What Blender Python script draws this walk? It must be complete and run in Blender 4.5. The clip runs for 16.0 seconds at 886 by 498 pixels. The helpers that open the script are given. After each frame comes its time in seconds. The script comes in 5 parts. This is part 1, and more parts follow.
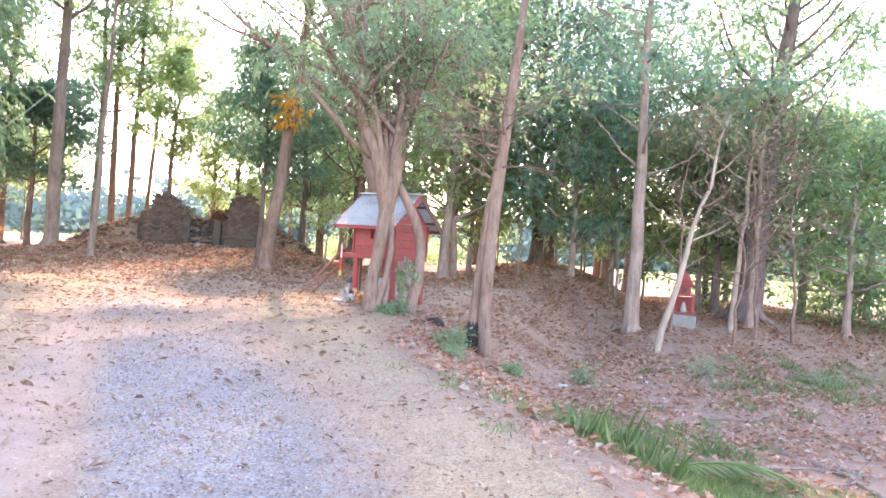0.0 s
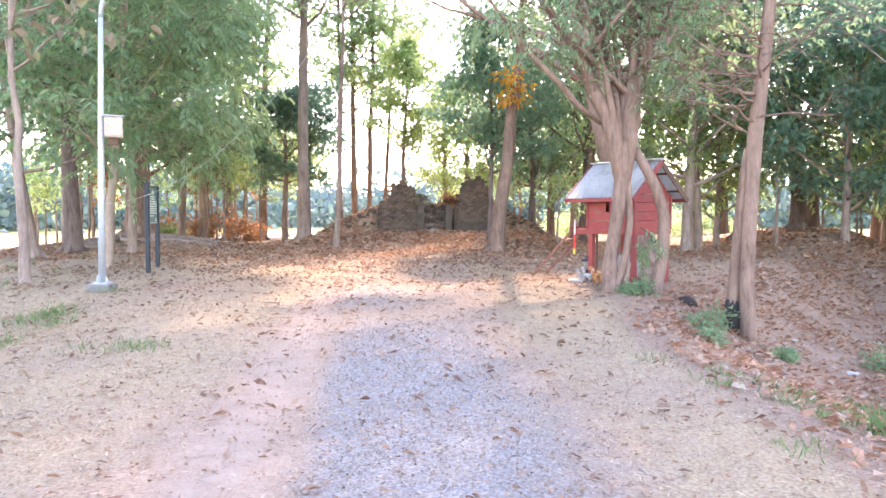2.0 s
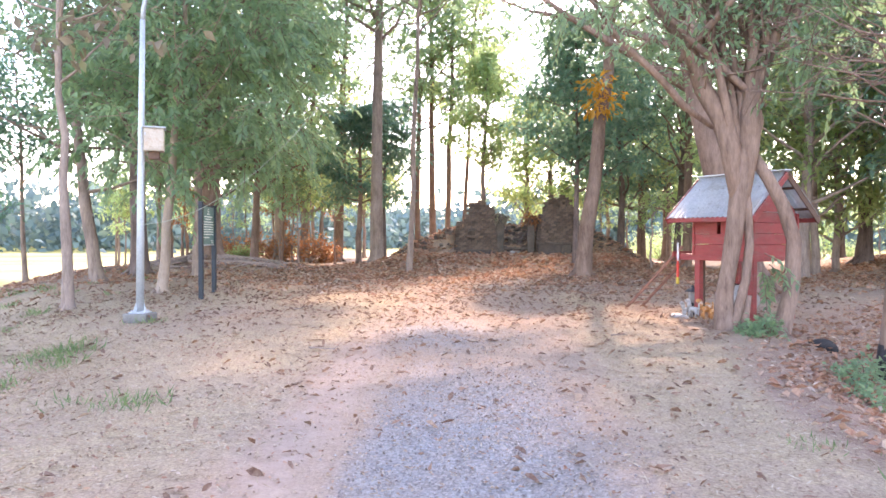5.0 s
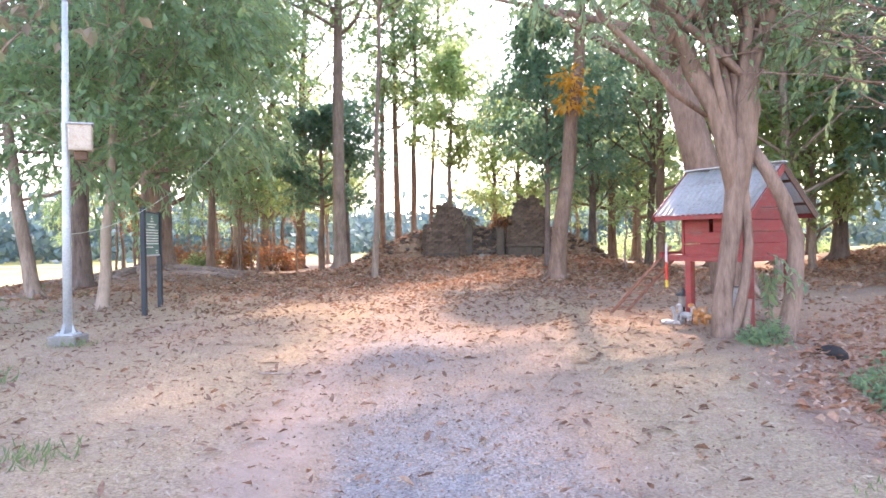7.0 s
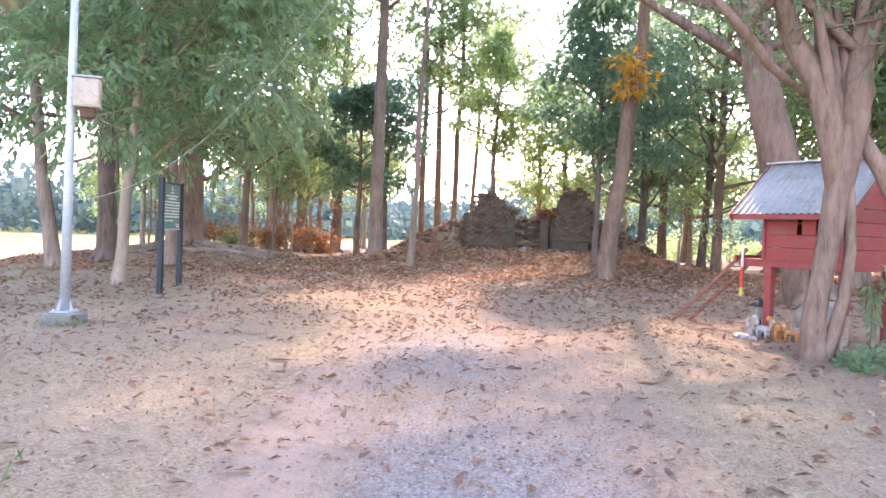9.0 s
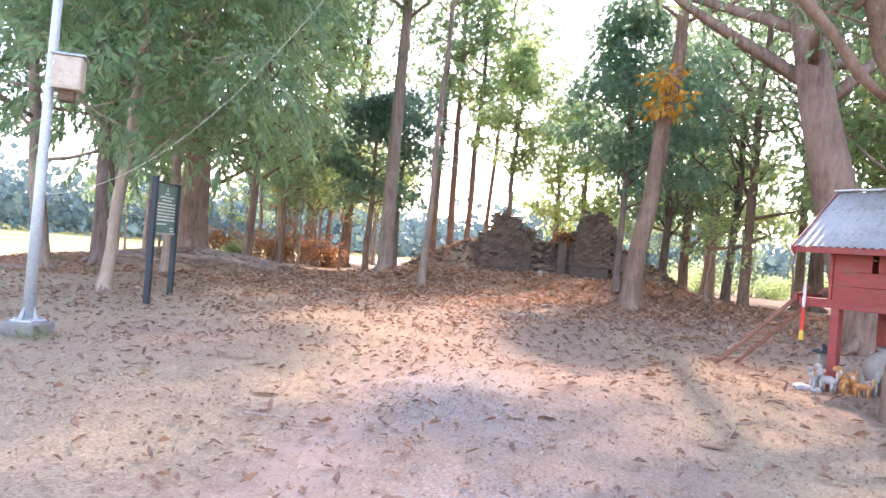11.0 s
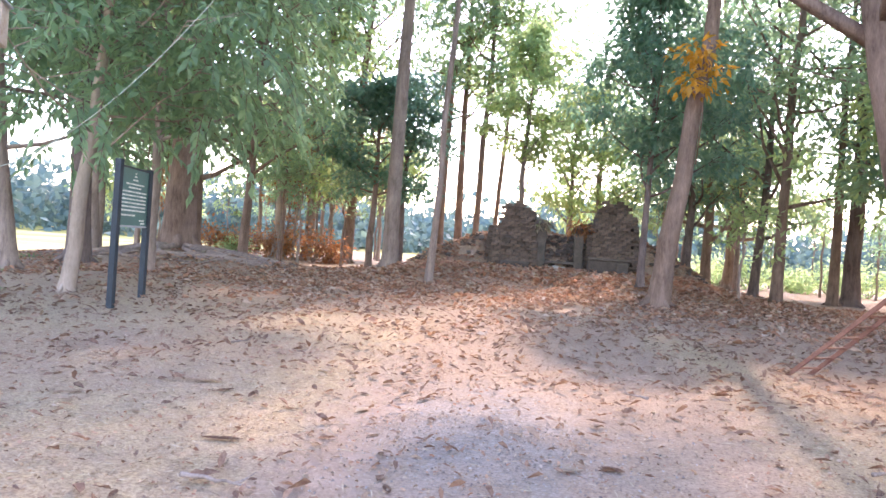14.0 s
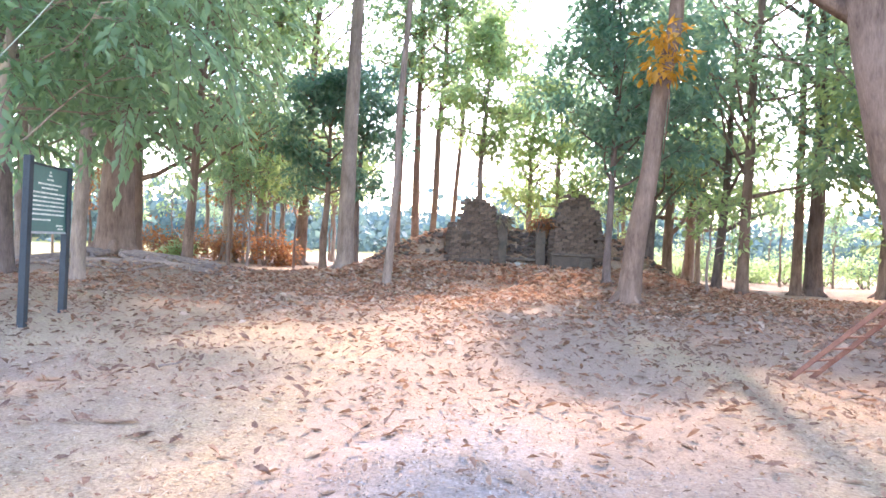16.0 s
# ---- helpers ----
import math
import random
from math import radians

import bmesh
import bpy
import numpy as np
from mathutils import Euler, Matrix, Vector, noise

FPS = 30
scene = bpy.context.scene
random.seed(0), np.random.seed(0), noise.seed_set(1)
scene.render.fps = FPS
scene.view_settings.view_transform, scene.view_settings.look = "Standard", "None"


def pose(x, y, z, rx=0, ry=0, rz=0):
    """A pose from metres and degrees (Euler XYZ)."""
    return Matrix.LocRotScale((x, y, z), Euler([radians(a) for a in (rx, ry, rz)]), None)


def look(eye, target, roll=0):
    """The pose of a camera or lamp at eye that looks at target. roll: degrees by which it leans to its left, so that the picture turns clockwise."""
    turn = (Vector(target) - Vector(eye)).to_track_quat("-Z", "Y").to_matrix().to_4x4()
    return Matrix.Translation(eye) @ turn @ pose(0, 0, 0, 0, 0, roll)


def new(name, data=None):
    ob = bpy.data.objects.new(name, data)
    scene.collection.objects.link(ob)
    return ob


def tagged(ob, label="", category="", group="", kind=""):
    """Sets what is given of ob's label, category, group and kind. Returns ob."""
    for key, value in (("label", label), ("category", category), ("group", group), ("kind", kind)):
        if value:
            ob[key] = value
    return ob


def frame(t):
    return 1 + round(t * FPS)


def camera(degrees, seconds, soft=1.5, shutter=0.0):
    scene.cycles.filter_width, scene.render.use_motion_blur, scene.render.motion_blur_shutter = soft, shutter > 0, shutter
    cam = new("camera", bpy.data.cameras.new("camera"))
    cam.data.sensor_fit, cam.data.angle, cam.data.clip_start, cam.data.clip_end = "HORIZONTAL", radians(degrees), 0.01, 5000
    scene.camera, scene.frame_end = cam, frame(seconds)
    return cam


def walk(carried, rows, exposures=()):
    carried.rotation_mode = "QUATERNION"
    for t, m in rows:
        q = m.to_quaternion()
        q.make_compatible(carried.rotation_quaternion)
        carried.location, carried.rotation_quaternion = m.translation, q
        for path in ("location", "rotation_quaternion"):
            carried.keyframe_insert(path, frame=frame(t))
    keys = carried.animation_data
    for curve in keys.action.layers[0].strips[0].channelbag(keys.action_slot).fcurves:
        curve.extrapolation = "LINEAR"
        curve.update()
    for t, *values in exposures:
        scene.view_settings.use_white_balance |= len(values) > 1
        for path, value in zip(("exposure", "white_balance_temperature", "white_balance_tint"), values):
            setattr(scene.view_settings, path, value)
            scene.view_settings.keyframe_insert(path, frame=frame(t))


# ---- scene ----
cam = camera(63.4, 16.0, 1.6)
PATH = [
    (0, (0.467, 1.304, 1.715), (1.161, 3.179, 1.709), 3.8),
    (0.5, (0.635, 1.57, 1.696), (1.122, 3.51, 1.667), 2.8),
    (1, (0.69, 1.829, 1.701), (0.964, 3.81, 1.668), 3.1),
    (1.5, (0.71, 2.209, 1.71), (0.891, 4.201, 1.699), 3.6),
    (2, (0.689, 2.49, 1.681), (0.759, 4.486, 1.593), -0.0),
    (2.5, (0.7, 2.801, 1.649), (0.701, 4.797, 1.525), -0.0),
    (3, (0.757, 3.063, 1.712), (0.756, 5.06, 1.605), 0.2),
    (3.5, (0.755, 3.426, 1.742), (0.676, 5.423, 1.698), 0.1),
    (4, (0.765, 3.778, 1.774), (0.536, 5.765, 1.762), -0.9),
    (4.5, (0.818, 4.16, 1.792), (0.52, 6.138, 1.802), -0.9),
    (5, (0.867, 4.668, 1.722), (0.706, 6.662, 1.691), 0.1),
    (5.2, (0.826, 4.8, 1.719), (0.768, 6.799, 1.695), 0.5),
    (7.3, (0.69, 6.213, 1.741), (0.623, 8.212, 1.719), -1.1),
    (7.5, (0.677, 6.357, 1.69), (0.609, 8.356, 1.673), -0.6),
    (8, (0.688, 6.737, 1.71), (0.577, 8.734, 1.716), -0.2),
    (8.5, (0.646, 7.098, 1.635), (0.469, 9.09, 1.639), 0.4),
    (9, (0.587, 7.5, 1.69), (0.416, 9.492, 1.64), 1.9),
    (9.5, (0.471, 7.791, 1.677), (0.308, 9.785, 1.654), 2.4),
    (9.7, (0.43, 7.959, 1.689), (0.247, 9.951, 1.697), 2.7),
    (11.8, (0.248, 9.342, 1.595), (0.046, 11.332, 1.586), 5.4),
    (12, (0.219, 9.472, 1.574), (-0.005, 11.459, 1.52), 5.1),
    (12.5, (0.116, 9.824, 1.626), (-0.135, 11.805, 1.512), 4.6),
    (13, (0.044, 10.066, 1.641), (-0.242, 12.046, 1.613), 3.5),
    (13.5, (0.03, 10.366, 1.667), (-0.301, 12.337, 1.723), 3.8),
    (14, (0.007, 10.791, 1.604), (-0.207, 12.78, 1.592), 4.1),
    (14.5, (-0.089, 11.05, 1.63), (-0.12, 13.05, 1.592), 2.7),
    (15, (-0.162, 11.314, 1.649), (-0.204, 13.312, 1.593), 2.4),
    (15.5, (-0.166, 11.621, 1.651), (-0.263, 13.619, 1.64), 2.2),
    (16, (-0.189, 11.933, 1.632), (-0.28, 13.931, 1.62), 2.7),
]
walk(cam, [(t, look(e, g, r)) for t, e, g, r in PATH],
     [(0, 3.12, 6900, 30), (2.5, 3.2, 7000, 30), (4, 2.94, 6950, 31), (9, 2.85, 6750, 32), (12.5, 2.8, 6600, 32), (14, 2.76, 6450, 30), (15, 2.76, 6400, 29), (15.5, 2.72, 6400, 29), (16, 3.14, 6250, 27)])

# ---- world, sun, exposure ----
SUN_AZ, SUN_EL = 9.5, 36.0        # degrees right of +y, degrees above the horizon
world = bpy.data.worlds.new("sky")
scene.world = world
world.use_nodes = True
wt = world.node_tree
sky = wt.nodes.new("ShaderNodeTexSky")
sky.sky_type = "NISHITA"
sky.sun_disc = False
sky.sun_elevation = radians(SUN_EL)
sky.sun_rotation = radians(SUN_AZ)
sky.dust_density = 0.8
sky.air_density = 1.2
wt.links.new(sky.outputs[0], wt.nodes["Background"].inputs[0])
wt.nodes["Background"].inputs[1].default_value = 0.15
sun = new("sun", bpy.data.lights.new("sun", "SUN"))
sun.data.energy = 1.5
sun.data.angle = radians(1.4)
sun.data.color = (1.0, 0.83, 0.62)
sa, se = radians(SUN_AZ), radians(SUN_EL)
sun.matrix_world = look((40 * math.sin(sa) * math.cos(se), 40 * math.cos(sa) * math.cos(se), 40 * math.sin(se)), (0, 0, 0))


# ---- materials ----
def material(name):
    m = bpy.data.materials.new(name)
    m.use_nodes = True
    t = m.node_tree
    return m, t, t.nodes["Principled BSDF"]


def node(t, kind, **inputs):
    n = t.nodes.new(kind)
    for k, v in inputs.items():
        n.inputs[k.replace("_", " ")].default_value = v
    return n


def noise_tex(t, scale, detail=4.0, rough=0.6, coord=None):
    n = node(t, "ShaderNodeTexNoise", Scale=scale, Detail=detail, Roughness=rough)
    if coord:
        t.links.new(coord, n.inputs["Vector"])
    return n


def ramp(t, fac, stops):
    r = t.nodes.new("ShaderNodeValToRGB")
    el = r.color_ramp.elements
    while len(el) < len(stops):
        el.new(0.5)
    for e, (p, c) in zip(el, stops):
        e.position, e.color = p, (*c, 1)
    t.links.new(fac, r.inputs[0])
    return r.outputs[0]


def mix(t, fac, a, b, mode="MIX"):
    n = t.nodes.new("ShaderNodeMix")
    n.data_type, n.blend_type = "RGBA", mode
    for socket, v in ((n.inputs[0], fac), (n.inputs[6], a), (n.inputs[7], b)):
        if isinstance(v, (int, float)):
            socket.default_value = v
        elif isinstance(v, tuple):
            socket.default_value = (*v, 1)
        else:
            t.links.new(v, socket)
    return n.outputs[2]


def bump(t, p, height, strength, distance):
    b = node(t, "ShaderNodeBump", Strength=strength, Distance=distance)
    t.links.new(height, b.inputs["Height"])
    t.links.new(b.outputs[0], p.inputs["Normal"])
    return b


def place(t):
    """World-size coordinates that stay with the thing."""
    return t.nodes.new("ShaderNodeTexCoord").outputs["Object"]


def rough_surface(name, dark, light, scale=3.0, roughness=0.8, metallic=0.0, relief=0.3, depth=0.01, stain=None, stretch=(1, 1, 1), spread=0.12):
    """Two scales of variation, an optional stain colour, and relief."""
    m, t, p = material(name)
    mp = t.nodes.new("ShaderNodeMapping")
    mp.inputs["Scale"].default_value = stretch
    t.links.new(place(t), mp.inputs[0])
    c = mp.outputs[0]
    big, fine = noise_tex(t, scale, 5, 0.65, c), noise_tex(t, scale * 11, 4, 0.6, c)
    col = ramp(t, big.outputs[0], [(0.3, dark), (0.7, light)])
    col = mix(t, 0.35, col, ramp(t, fine.outputs[0], [(0.3, tuple(v * 0.6 for v in dark)), (0.7, tuple(min(1, v * 1.25) for v in light))]))
    if stain:
        sp = noise_tex(t, scale * 0.7, 6, 0.75, c)
        n = t.nodes.new("ShaderNodeMath")
        n.operation = "MULTIPLY"
        n.inputs[1].default_value = 1.0
        t.links.new(ramp(t, sp.outputs[0], [(0.5, (0, 0, 0)), (0.68, (0.8, 0.8, 0.8))]), n.inputs[0])
        col = mix(t, n.outputs[0], col, stain)
    info = t.nodes.new("ShaderNodeObjectInfo")
    hsv = node(t, "ShaderNodeHueSaturation")
    rng = node(t, "ShaderNodeMapRange", To_Min=1 - spread, To_Max=1 + spread)
    t.links.new(info.outputs["Random"], rng.inputs[0])
    t.links.new(rng.outputs[0], hsv.inputs["Value"])
    t.links.new(col, hsv.inputs["Color"])
    t.links.new(hsv.outputs[0], p.inputs["Base Color"])
    p.inputs["Roughness"].default_value = roughness
    p.inputs["Metallic"].default_value = metallic
    bump(t, p, mix(t, 0.5, big.outputs[0], fine.outputs[0]), relief, depth)
    return m


def bark(name, dark, light, stretch=(9, 9, 1.6)):
    m, t, p = material(name)
    mp = t.nodes.new("ShaderNodeMapping")
    mp.inputs["Scale"].default_value = stretch
    t.links.new(place(t), mp.inputs[0])
    ridges, fine = noise_tex(t, 1.0, 6, 0.7, mp.outputs[0]), noise_tex(t, 5.0, 4, 0.6, mp.outputs[0])
    patch = noise_tex(t, 0.9, 3, 0.5, place(t))
    col = ramp(t, ridges.outputs[0], [(0.32, dark), (0.66, light)])
    col = mix(t, ramp(t, patch.outputs[0], [(0.42, (0, 0, 0)), (0.7, (0.5, 0.5, 0.5))]), col, tuple(min(1, v * 1.35 + 0.03) for v in light))
    col = mix(t, 0.3, col, ramp(t, fine.outputs[0], [(0.35, dark), (0.7, light)]))
    t.links.new(col, p.inputs["Base Color"])
    p.inputs["Roughness"].default_value = 0.92
    p.inputs["Specular IOR Level"].default_value = 0.2
    bump(t, p, mix(t, 0.35, ridges.outputs[0], fine.outputs[0]), 0.8, 0.03)
    return m


def leaf_material(name, stops, through_light=0.5, sheen=0.36, glow=(0.34, 0.46, 0.2)):
    m, t, p = material(name)
    geo = t.nodes.new("ShaderNodeNewGeometry")
    patch = noise_tex(t, 0.7, 2, 0.5, place(t))
    f = t.nodes.new("ShaderNodeMath")
    f.operation = "MULTIPLY_ADD"
    f.inputs[1].default_value = 0.7
    t.links.new(geo.outputs["Random Per Island"], f.inputs[0])
    g = t.nodes.new("ShaderNodeMath")
    g.operation = "MULTIPLY"
    g.inputs[1].default_value = 0.35
    t.links.new(patch.outputs[0], g.inputs[0])
    t.links.new(g.outputs[0], f.inputs[2])
    col = ramp(t, f.outputs[0], stops)
    t.links.new(col, p.inputs["Base Color"])
    p.inputs["Roughness"].default_value = sheen
    tr = t.nodes.new("ShaderNodeBsdfTranslucent")
    t.links.new(mix(t, 0.5, col, glow, "MIX"), tr.inputs[0])
    ms = t.nodes.new("ShaderNodeMixShader")
    ms.inputs[0].default_value = through_light
    t.links.new(p.outputs[0], ms.inputs[1])
    t.links.new(tr.outputs[0], ms.inputs[2])
    t.links.new(ms.outputs[0], t.nodes["Material Output"].inputs[0])
    return m


def dry_leaf_material(name, stops):
    m, t, p = material(name)
    geo = t.nodes.new("ShaderNodeNewGeometry")
    col = ramp(t, geo.outputs["Random Per Island"], stops)
    grain = noise_tex(t, 30.0, 3, 0.6, place(t))
    col = mix(t, 0.35, col, ramp(t, grain.outputs[0], [(0.35, (0.16, 0.08, 0.045)), (0.65, (0.50, 0.34, 0.22))]))
    t.links.new(col, p.inputs["Base Color"])
    p.inputs["Roughness"].default_value = 0.75
    tr = t.nodes.new("ShaderNodeBsdfTranslucent")
    t.links.new(col, tr.inputs[0])
    ms = t.nodes.new("ShaderNodeMixShader")
    ms.inputs[0].default_value = 0.3
    t.links.new(p.outputs[0], ms.inputs[1])
    t.links.new(tr.outputs[0], ms.inputs[2])
    t.links.new(ms.outputs[0], t.nodes["Material Output"].inputs[0])
    return m


def ground_material():
    m, t, p = material("ground_earth")
    c = place(t)

    def mask(key):
        a = t.nodes.new("ShaderNodeAttribute")
        a.attribute_name = key
        return a.outputs["Fac"]

    def broken(key, scale, soft=0.25):
        """The edge of a mask, broken up by noise."""
        n = noise_tex(t, scale, 6, 0.7, c)
        s = t.nodes.new("ShaderNodeMath")
        s.operation = "ADD"
        t.links.new(mask(key), s.inputs[0])
        t.links.new(n.outputs[0], s.inputs[1])
        r = node(t, "ShaderNodeMapRange", From_Min=1.0 - soft, From_Max=1.0 + soft)
        t.links.new(s.outputs[0], r.inputs[0])
        return r.outputs[0]

    big, mid, fine = noise_tex(t, 0.5, 5, 0.6, c), noise_tex(t, 4.0, 6, 0.7, c), noise_tex(t, 38.0, 5, 0.7, c)
    dirt = ramp(t, big.outputs[0], [(0.3, (0.37, 0.25, 0.185)), (0.7, (0.49, 0.355, 0.27))])
    dirt = mix(t, 0.5, dirt, ramp(t, mid.outputs[0], [(0.3, (0.24, 0.155, 0.112)), (0.7, (0.47, 0.345, 0.255))]))
    dirt = mix(t, 0.52, dirt, ramp(t, fine.outputs[0], [(0.36, (0.17, 0.115, 0.083)), (0.58, (0.53, 0.395, 0.28))]))
    speck = noise_tex(t, 120.0, 4, 0.75, c)
    dirt = mix(t, ramp(t, speck.outputs[0], [(0.54, (0, 0, 0)), (0.66, (0.5, 0.5, 0.5))]), dirt, (0.22, 0.155, 0.115))
    clod = noise_tex(t, 14.0, 5, 0.75, c)
    dirt = mix(t, ramp(t, clod.outputs[0], [(0.5, (0, 0, 0)), (0.64, (0.45, 0.45, 0.45))]), dirt, (0.27, 0.19, 0.145))
    straw = ramp(t, fine.outputs[0], [(0.34, (0.27, 0.19, 0.11)), (0.6, (0.56, 0.435, 0.27))])
    col = mix(t, broken("straw", 5.0), dirt, straw)
    stones = node(t, "ShaderNodeTexVoronoi", Scale=44.0)
    t.links.new(c, stones.inputs["Vector"])
    grey = ramp(t, stones.outputs["Color"], [(0.1, (0.17, 0.155, 0.148)), (0.5, (0.33, 0.305, 0.29)), (0.9, (0.52, 0.485, 0.46))])
    grey = mix(t, 0.4, grey, ramp(t, fine.outputs[0], [(0.35, (0.16, 0.15, 0.15)), (0.65, (0.44, 0.42, 0.40))]))
    col = mix(t, broken("gravel", 3.0, 0.34), col, grey)
    rut = mix(t, 0.4, (0.45, 0.33, 0.25), ramp(t, mid.outputs[0], [(0.3, (0.38, 0.26, 0.21)), (0.7, (0.54, 0.41, 0.345))]))
    col = mix(t, broken("rut", 3.0, 0.35), col, rut)
    damp = ramp(t, mid.outputs[0], [(0.3, (0.27, 0.175, 0.13)), (0.7, (0.45, 0.31, 0.235))])
    damp = mix(t, 0.4, damp, ramp(t, fine.outputs[0], [(0.35, (0.14, 0.085, 0.06)), (0.65, (0.52, 0.36, 0.26))]))
    col = mix(t, broken("litter", 1.8), col, damp)
    turf = ramp(t, fine.outputs[0], [(0.3, (0.05, 0.09, 0.025)), (0.7, (0.20, 0.25, 0.08))])
    col = mix(t, broken("grass", 2.5), col, turf)
    band = noise_tex(t, 0.06, 3, 0.5, c)
    crop = ramp(t, band.outputs[0], [(0.38, (0.24, 0.30, 0.06)), (0.5, (0.44, 0.40, 0.13)), (0.62, (0.58, 0.47, 0.27))])
    crop = mix(t, 0.35, crop, ramp(t, mid.outputs[0], [(0.3, (0.20, 0.22, 0.07)), (0.7, (0.55, 0.48, 0.25))]))
    col = mix(t, mask("field"), col, crop)
    t.links.new(col, p.inputs["Base Color"])
    p.inputs["Roughness"].default_value = 0.95
    p.inputs["Specular IOR Level"].default_value = 0.15
    bump(t, p, mix(t, 0.6, mid.outputs[0], fine.outputs[0]), 1.0, 0.045)
    return m


GROUND = ground_material()
BARK_GREY = bark("bark_grey", (0.13, 0.095, 0.078), (0.38, 0.29, 0.24))
BARK_BROWN = bark("bark_brown", (0.085, 0.053, 0.04), (0.31, 0.21, 0.162))
BARK_DARK = bark("bark_dark", (0.06, 0.045, 0.042), (0.24, 0.18, 0.16))
BARK_PALE = bark("bark_pale", (0.20, 0.145, 0.11), (0.44, 0.34, 0.27), (5, 5, 1.5))
LEAF_FRESH = leaf_material("leaf_fresh", [(0.1, (0.10, 0.20, 0.13)), (0.5, (0.17, 0.30, 0.18)), (0.9, (0.26, 0.38, 0.19))], 0.66, 0.34, (0.46, 0.60, 0.30))
LEAF_DEEP = leaf_material("leaf_deep", [(0.1, (0.055, 0.14, 0.11)), (0.5, (0.10, 0.215, 0.155)), (0.9, (0.17, 0.28, 0.16))], 0.56, 0.3, (0.32, 0.52, 0.34))
LEAF_GOLD = leaf_material("leaf_gold", [(0.1, (0.15, 0.26, 0.11)), (0.5, (0.26, 0.38, 0.16)), (0.9, (0.42, 0.45, 0.17))], 0.74, 0.4, (0.60, 0.74, 0.34))
LEAF_ORANGE = leaf_material("leaf_orange", [(0.2, (0.42, 0.22, 0.03)), (0.6, (0.66, 0.32, 0.04)), (0.9, (0.72, 0.45, 0.08))], 0.55, 0.4, (0.8, 0.42, 0.05))
LEAF_TAN = leaf_material("leaf_tan", [(0.2, (0.20, 0.15, 0.10)), (0.6, (0.34, 0.27, 0.18)), (0.9, (0.24, 0.28, 0.12))], 0.4, 0.5, (0.36, 0.3, 0.2))
LEAF_RUST = leaf_material("leaf_rust", [(0.2, (0.20, 0.07, 0.03)), (0.6, (0.38, 0.15, 0.06)), (0.9, (0.42, 0.26, 0.10))], 0.5, 0.5, (0.55, 0.24, 0.1))
# distant leaves: aerial haze is put into this paler, bluish colour
LEAF_FAR_HAZED = leaf_material("leaf_far_hazed", [(0.2, (0.10, 0.165, 0.165)), (0.6, (0.14, 0.21, 0.20)), (0.9, (0.19, 0.26, 0.22))], 0.25, 0.8, (0.2, 0.3, 0.27))
GRASS = leaf_material("grass_blade", [(0.2, (0.09, 0.16, 0.05)), (0.6, (0.17, 0.26, 0.08)), (0.9, (0.33, 0.35, 0.15))], 0.4)
DRY = dry_leaf_material("dry_leaf", [(0.0, (0.20, 0.08, 0.045)), (0.3, (0.40, 0.175, 0.10)), (0.6, (0.55, 0.29, 0.18)), (0.85, (0.60, 0.41, 0.29)), (1.0, (0.68, 0.56, 0.45))])
DRY_DARK = dry_leaf_material("dark_dry_leaf", [(0.0, (0.09, 0.04, 0.03)), (0.5, (0.20, 0.10, 0.065)), (0.85, (0.32, 0.18, 0.12)), (1.0, (0.46, 0.32, 0.22))])
RED_PAINT = rough_surface("red_paint", (0.20, 0.028, 0.027), (0.33, 0.05, 0.045), 4.0, 0.6, stain=(0.22, 0.09, 0.07), relief=0.25, depth=0.004, stretch=(1, 1, 3))
DARK_WOOD = rough_surface("dark_wood", (0.06, 0.035, 0.025), (0.16, 0.09, 0.06), 5.0, 0.8, stretch=(1, 1, 4))
LADDER_WOOD = rough_surface("ladder_wood", (0.16, 0.06, 0.04), (0.30, 0.14, 0.09), 5.0, 0.75)
TIN = rough_surface("corrugated_tin", (0.58, 0.60, 0.62), (0.78, 0.79, 0.80), 2.5, 0.5, 0.0, 0.15, 0.003, stain=(0.40, 0.36, 0.33))
GALVANISED = rough_surface("galvanised_steel", (0.33, 0.36, 0.385), (0.46, 0.49, 0.51), 3.0, 0.5, 0.3, 0.1, 0.003)
CONCRETE = rough_surface("concrete", (0.14, 0.135, 0.125), (0.28, 0.265, 0.245), 4.0, 0.9, relief=0.5, stain=(0.16, 0.17, 0.12))
SIGN_POST = rough_surface("sign_post_paint", (0.014, 0.02, 0.026), (0.032, 0.042, 0.05), 4.0, 0.7)
SIGN_GREEN = rough_surface("sign_green", (0.018, 0.095, 0.08), (0.032, 0.135, 0.115), 2.0, 0.45, relief=0.05)
SIGN_TEXT = rough_surface("sign_text", (0.62, 0.66, 0.60), (0.75, 0.78, 0.70), 6.0, 0.6, relief=0.02)
CREAM = rough_surface("cream_plastic", (0.44, 0.36, 0.28), (0.58, 0.49, 0.39), 5.0, 0.55, relief=0.05, stain=(0.35, 0.17, 0.09))
RUIN_BRICK = rough_surface("weathered_brick", (0.05, 0.041, 0.036), (0.165, 0.122, 0.098), 1.6, 0.95, relief=0.9, depth=0.03, stain=(0.21, 0.14, 0.105), spread=0.25)
RUIN_CORE = rough_surface("ruin_core", (0.05, 0.042, 0.038), (0.14, 0.108, 0.09), 4.0, 0.95, relief=0.9, depth=0.05)
SANDSTONE = rough_surface("grey_sandstone", (0.06, 0.048, 0.04), (0.165, 0.132, 0.108), 3.0, 0.95, relief=0.6, depth=0.02, stain=(0.06, 0.06, 0.055))
ROOT = bark("root_bark", (0.14, 0.10, 0.085), (0.40, 0.30, 0.25), (7, 7, 7))
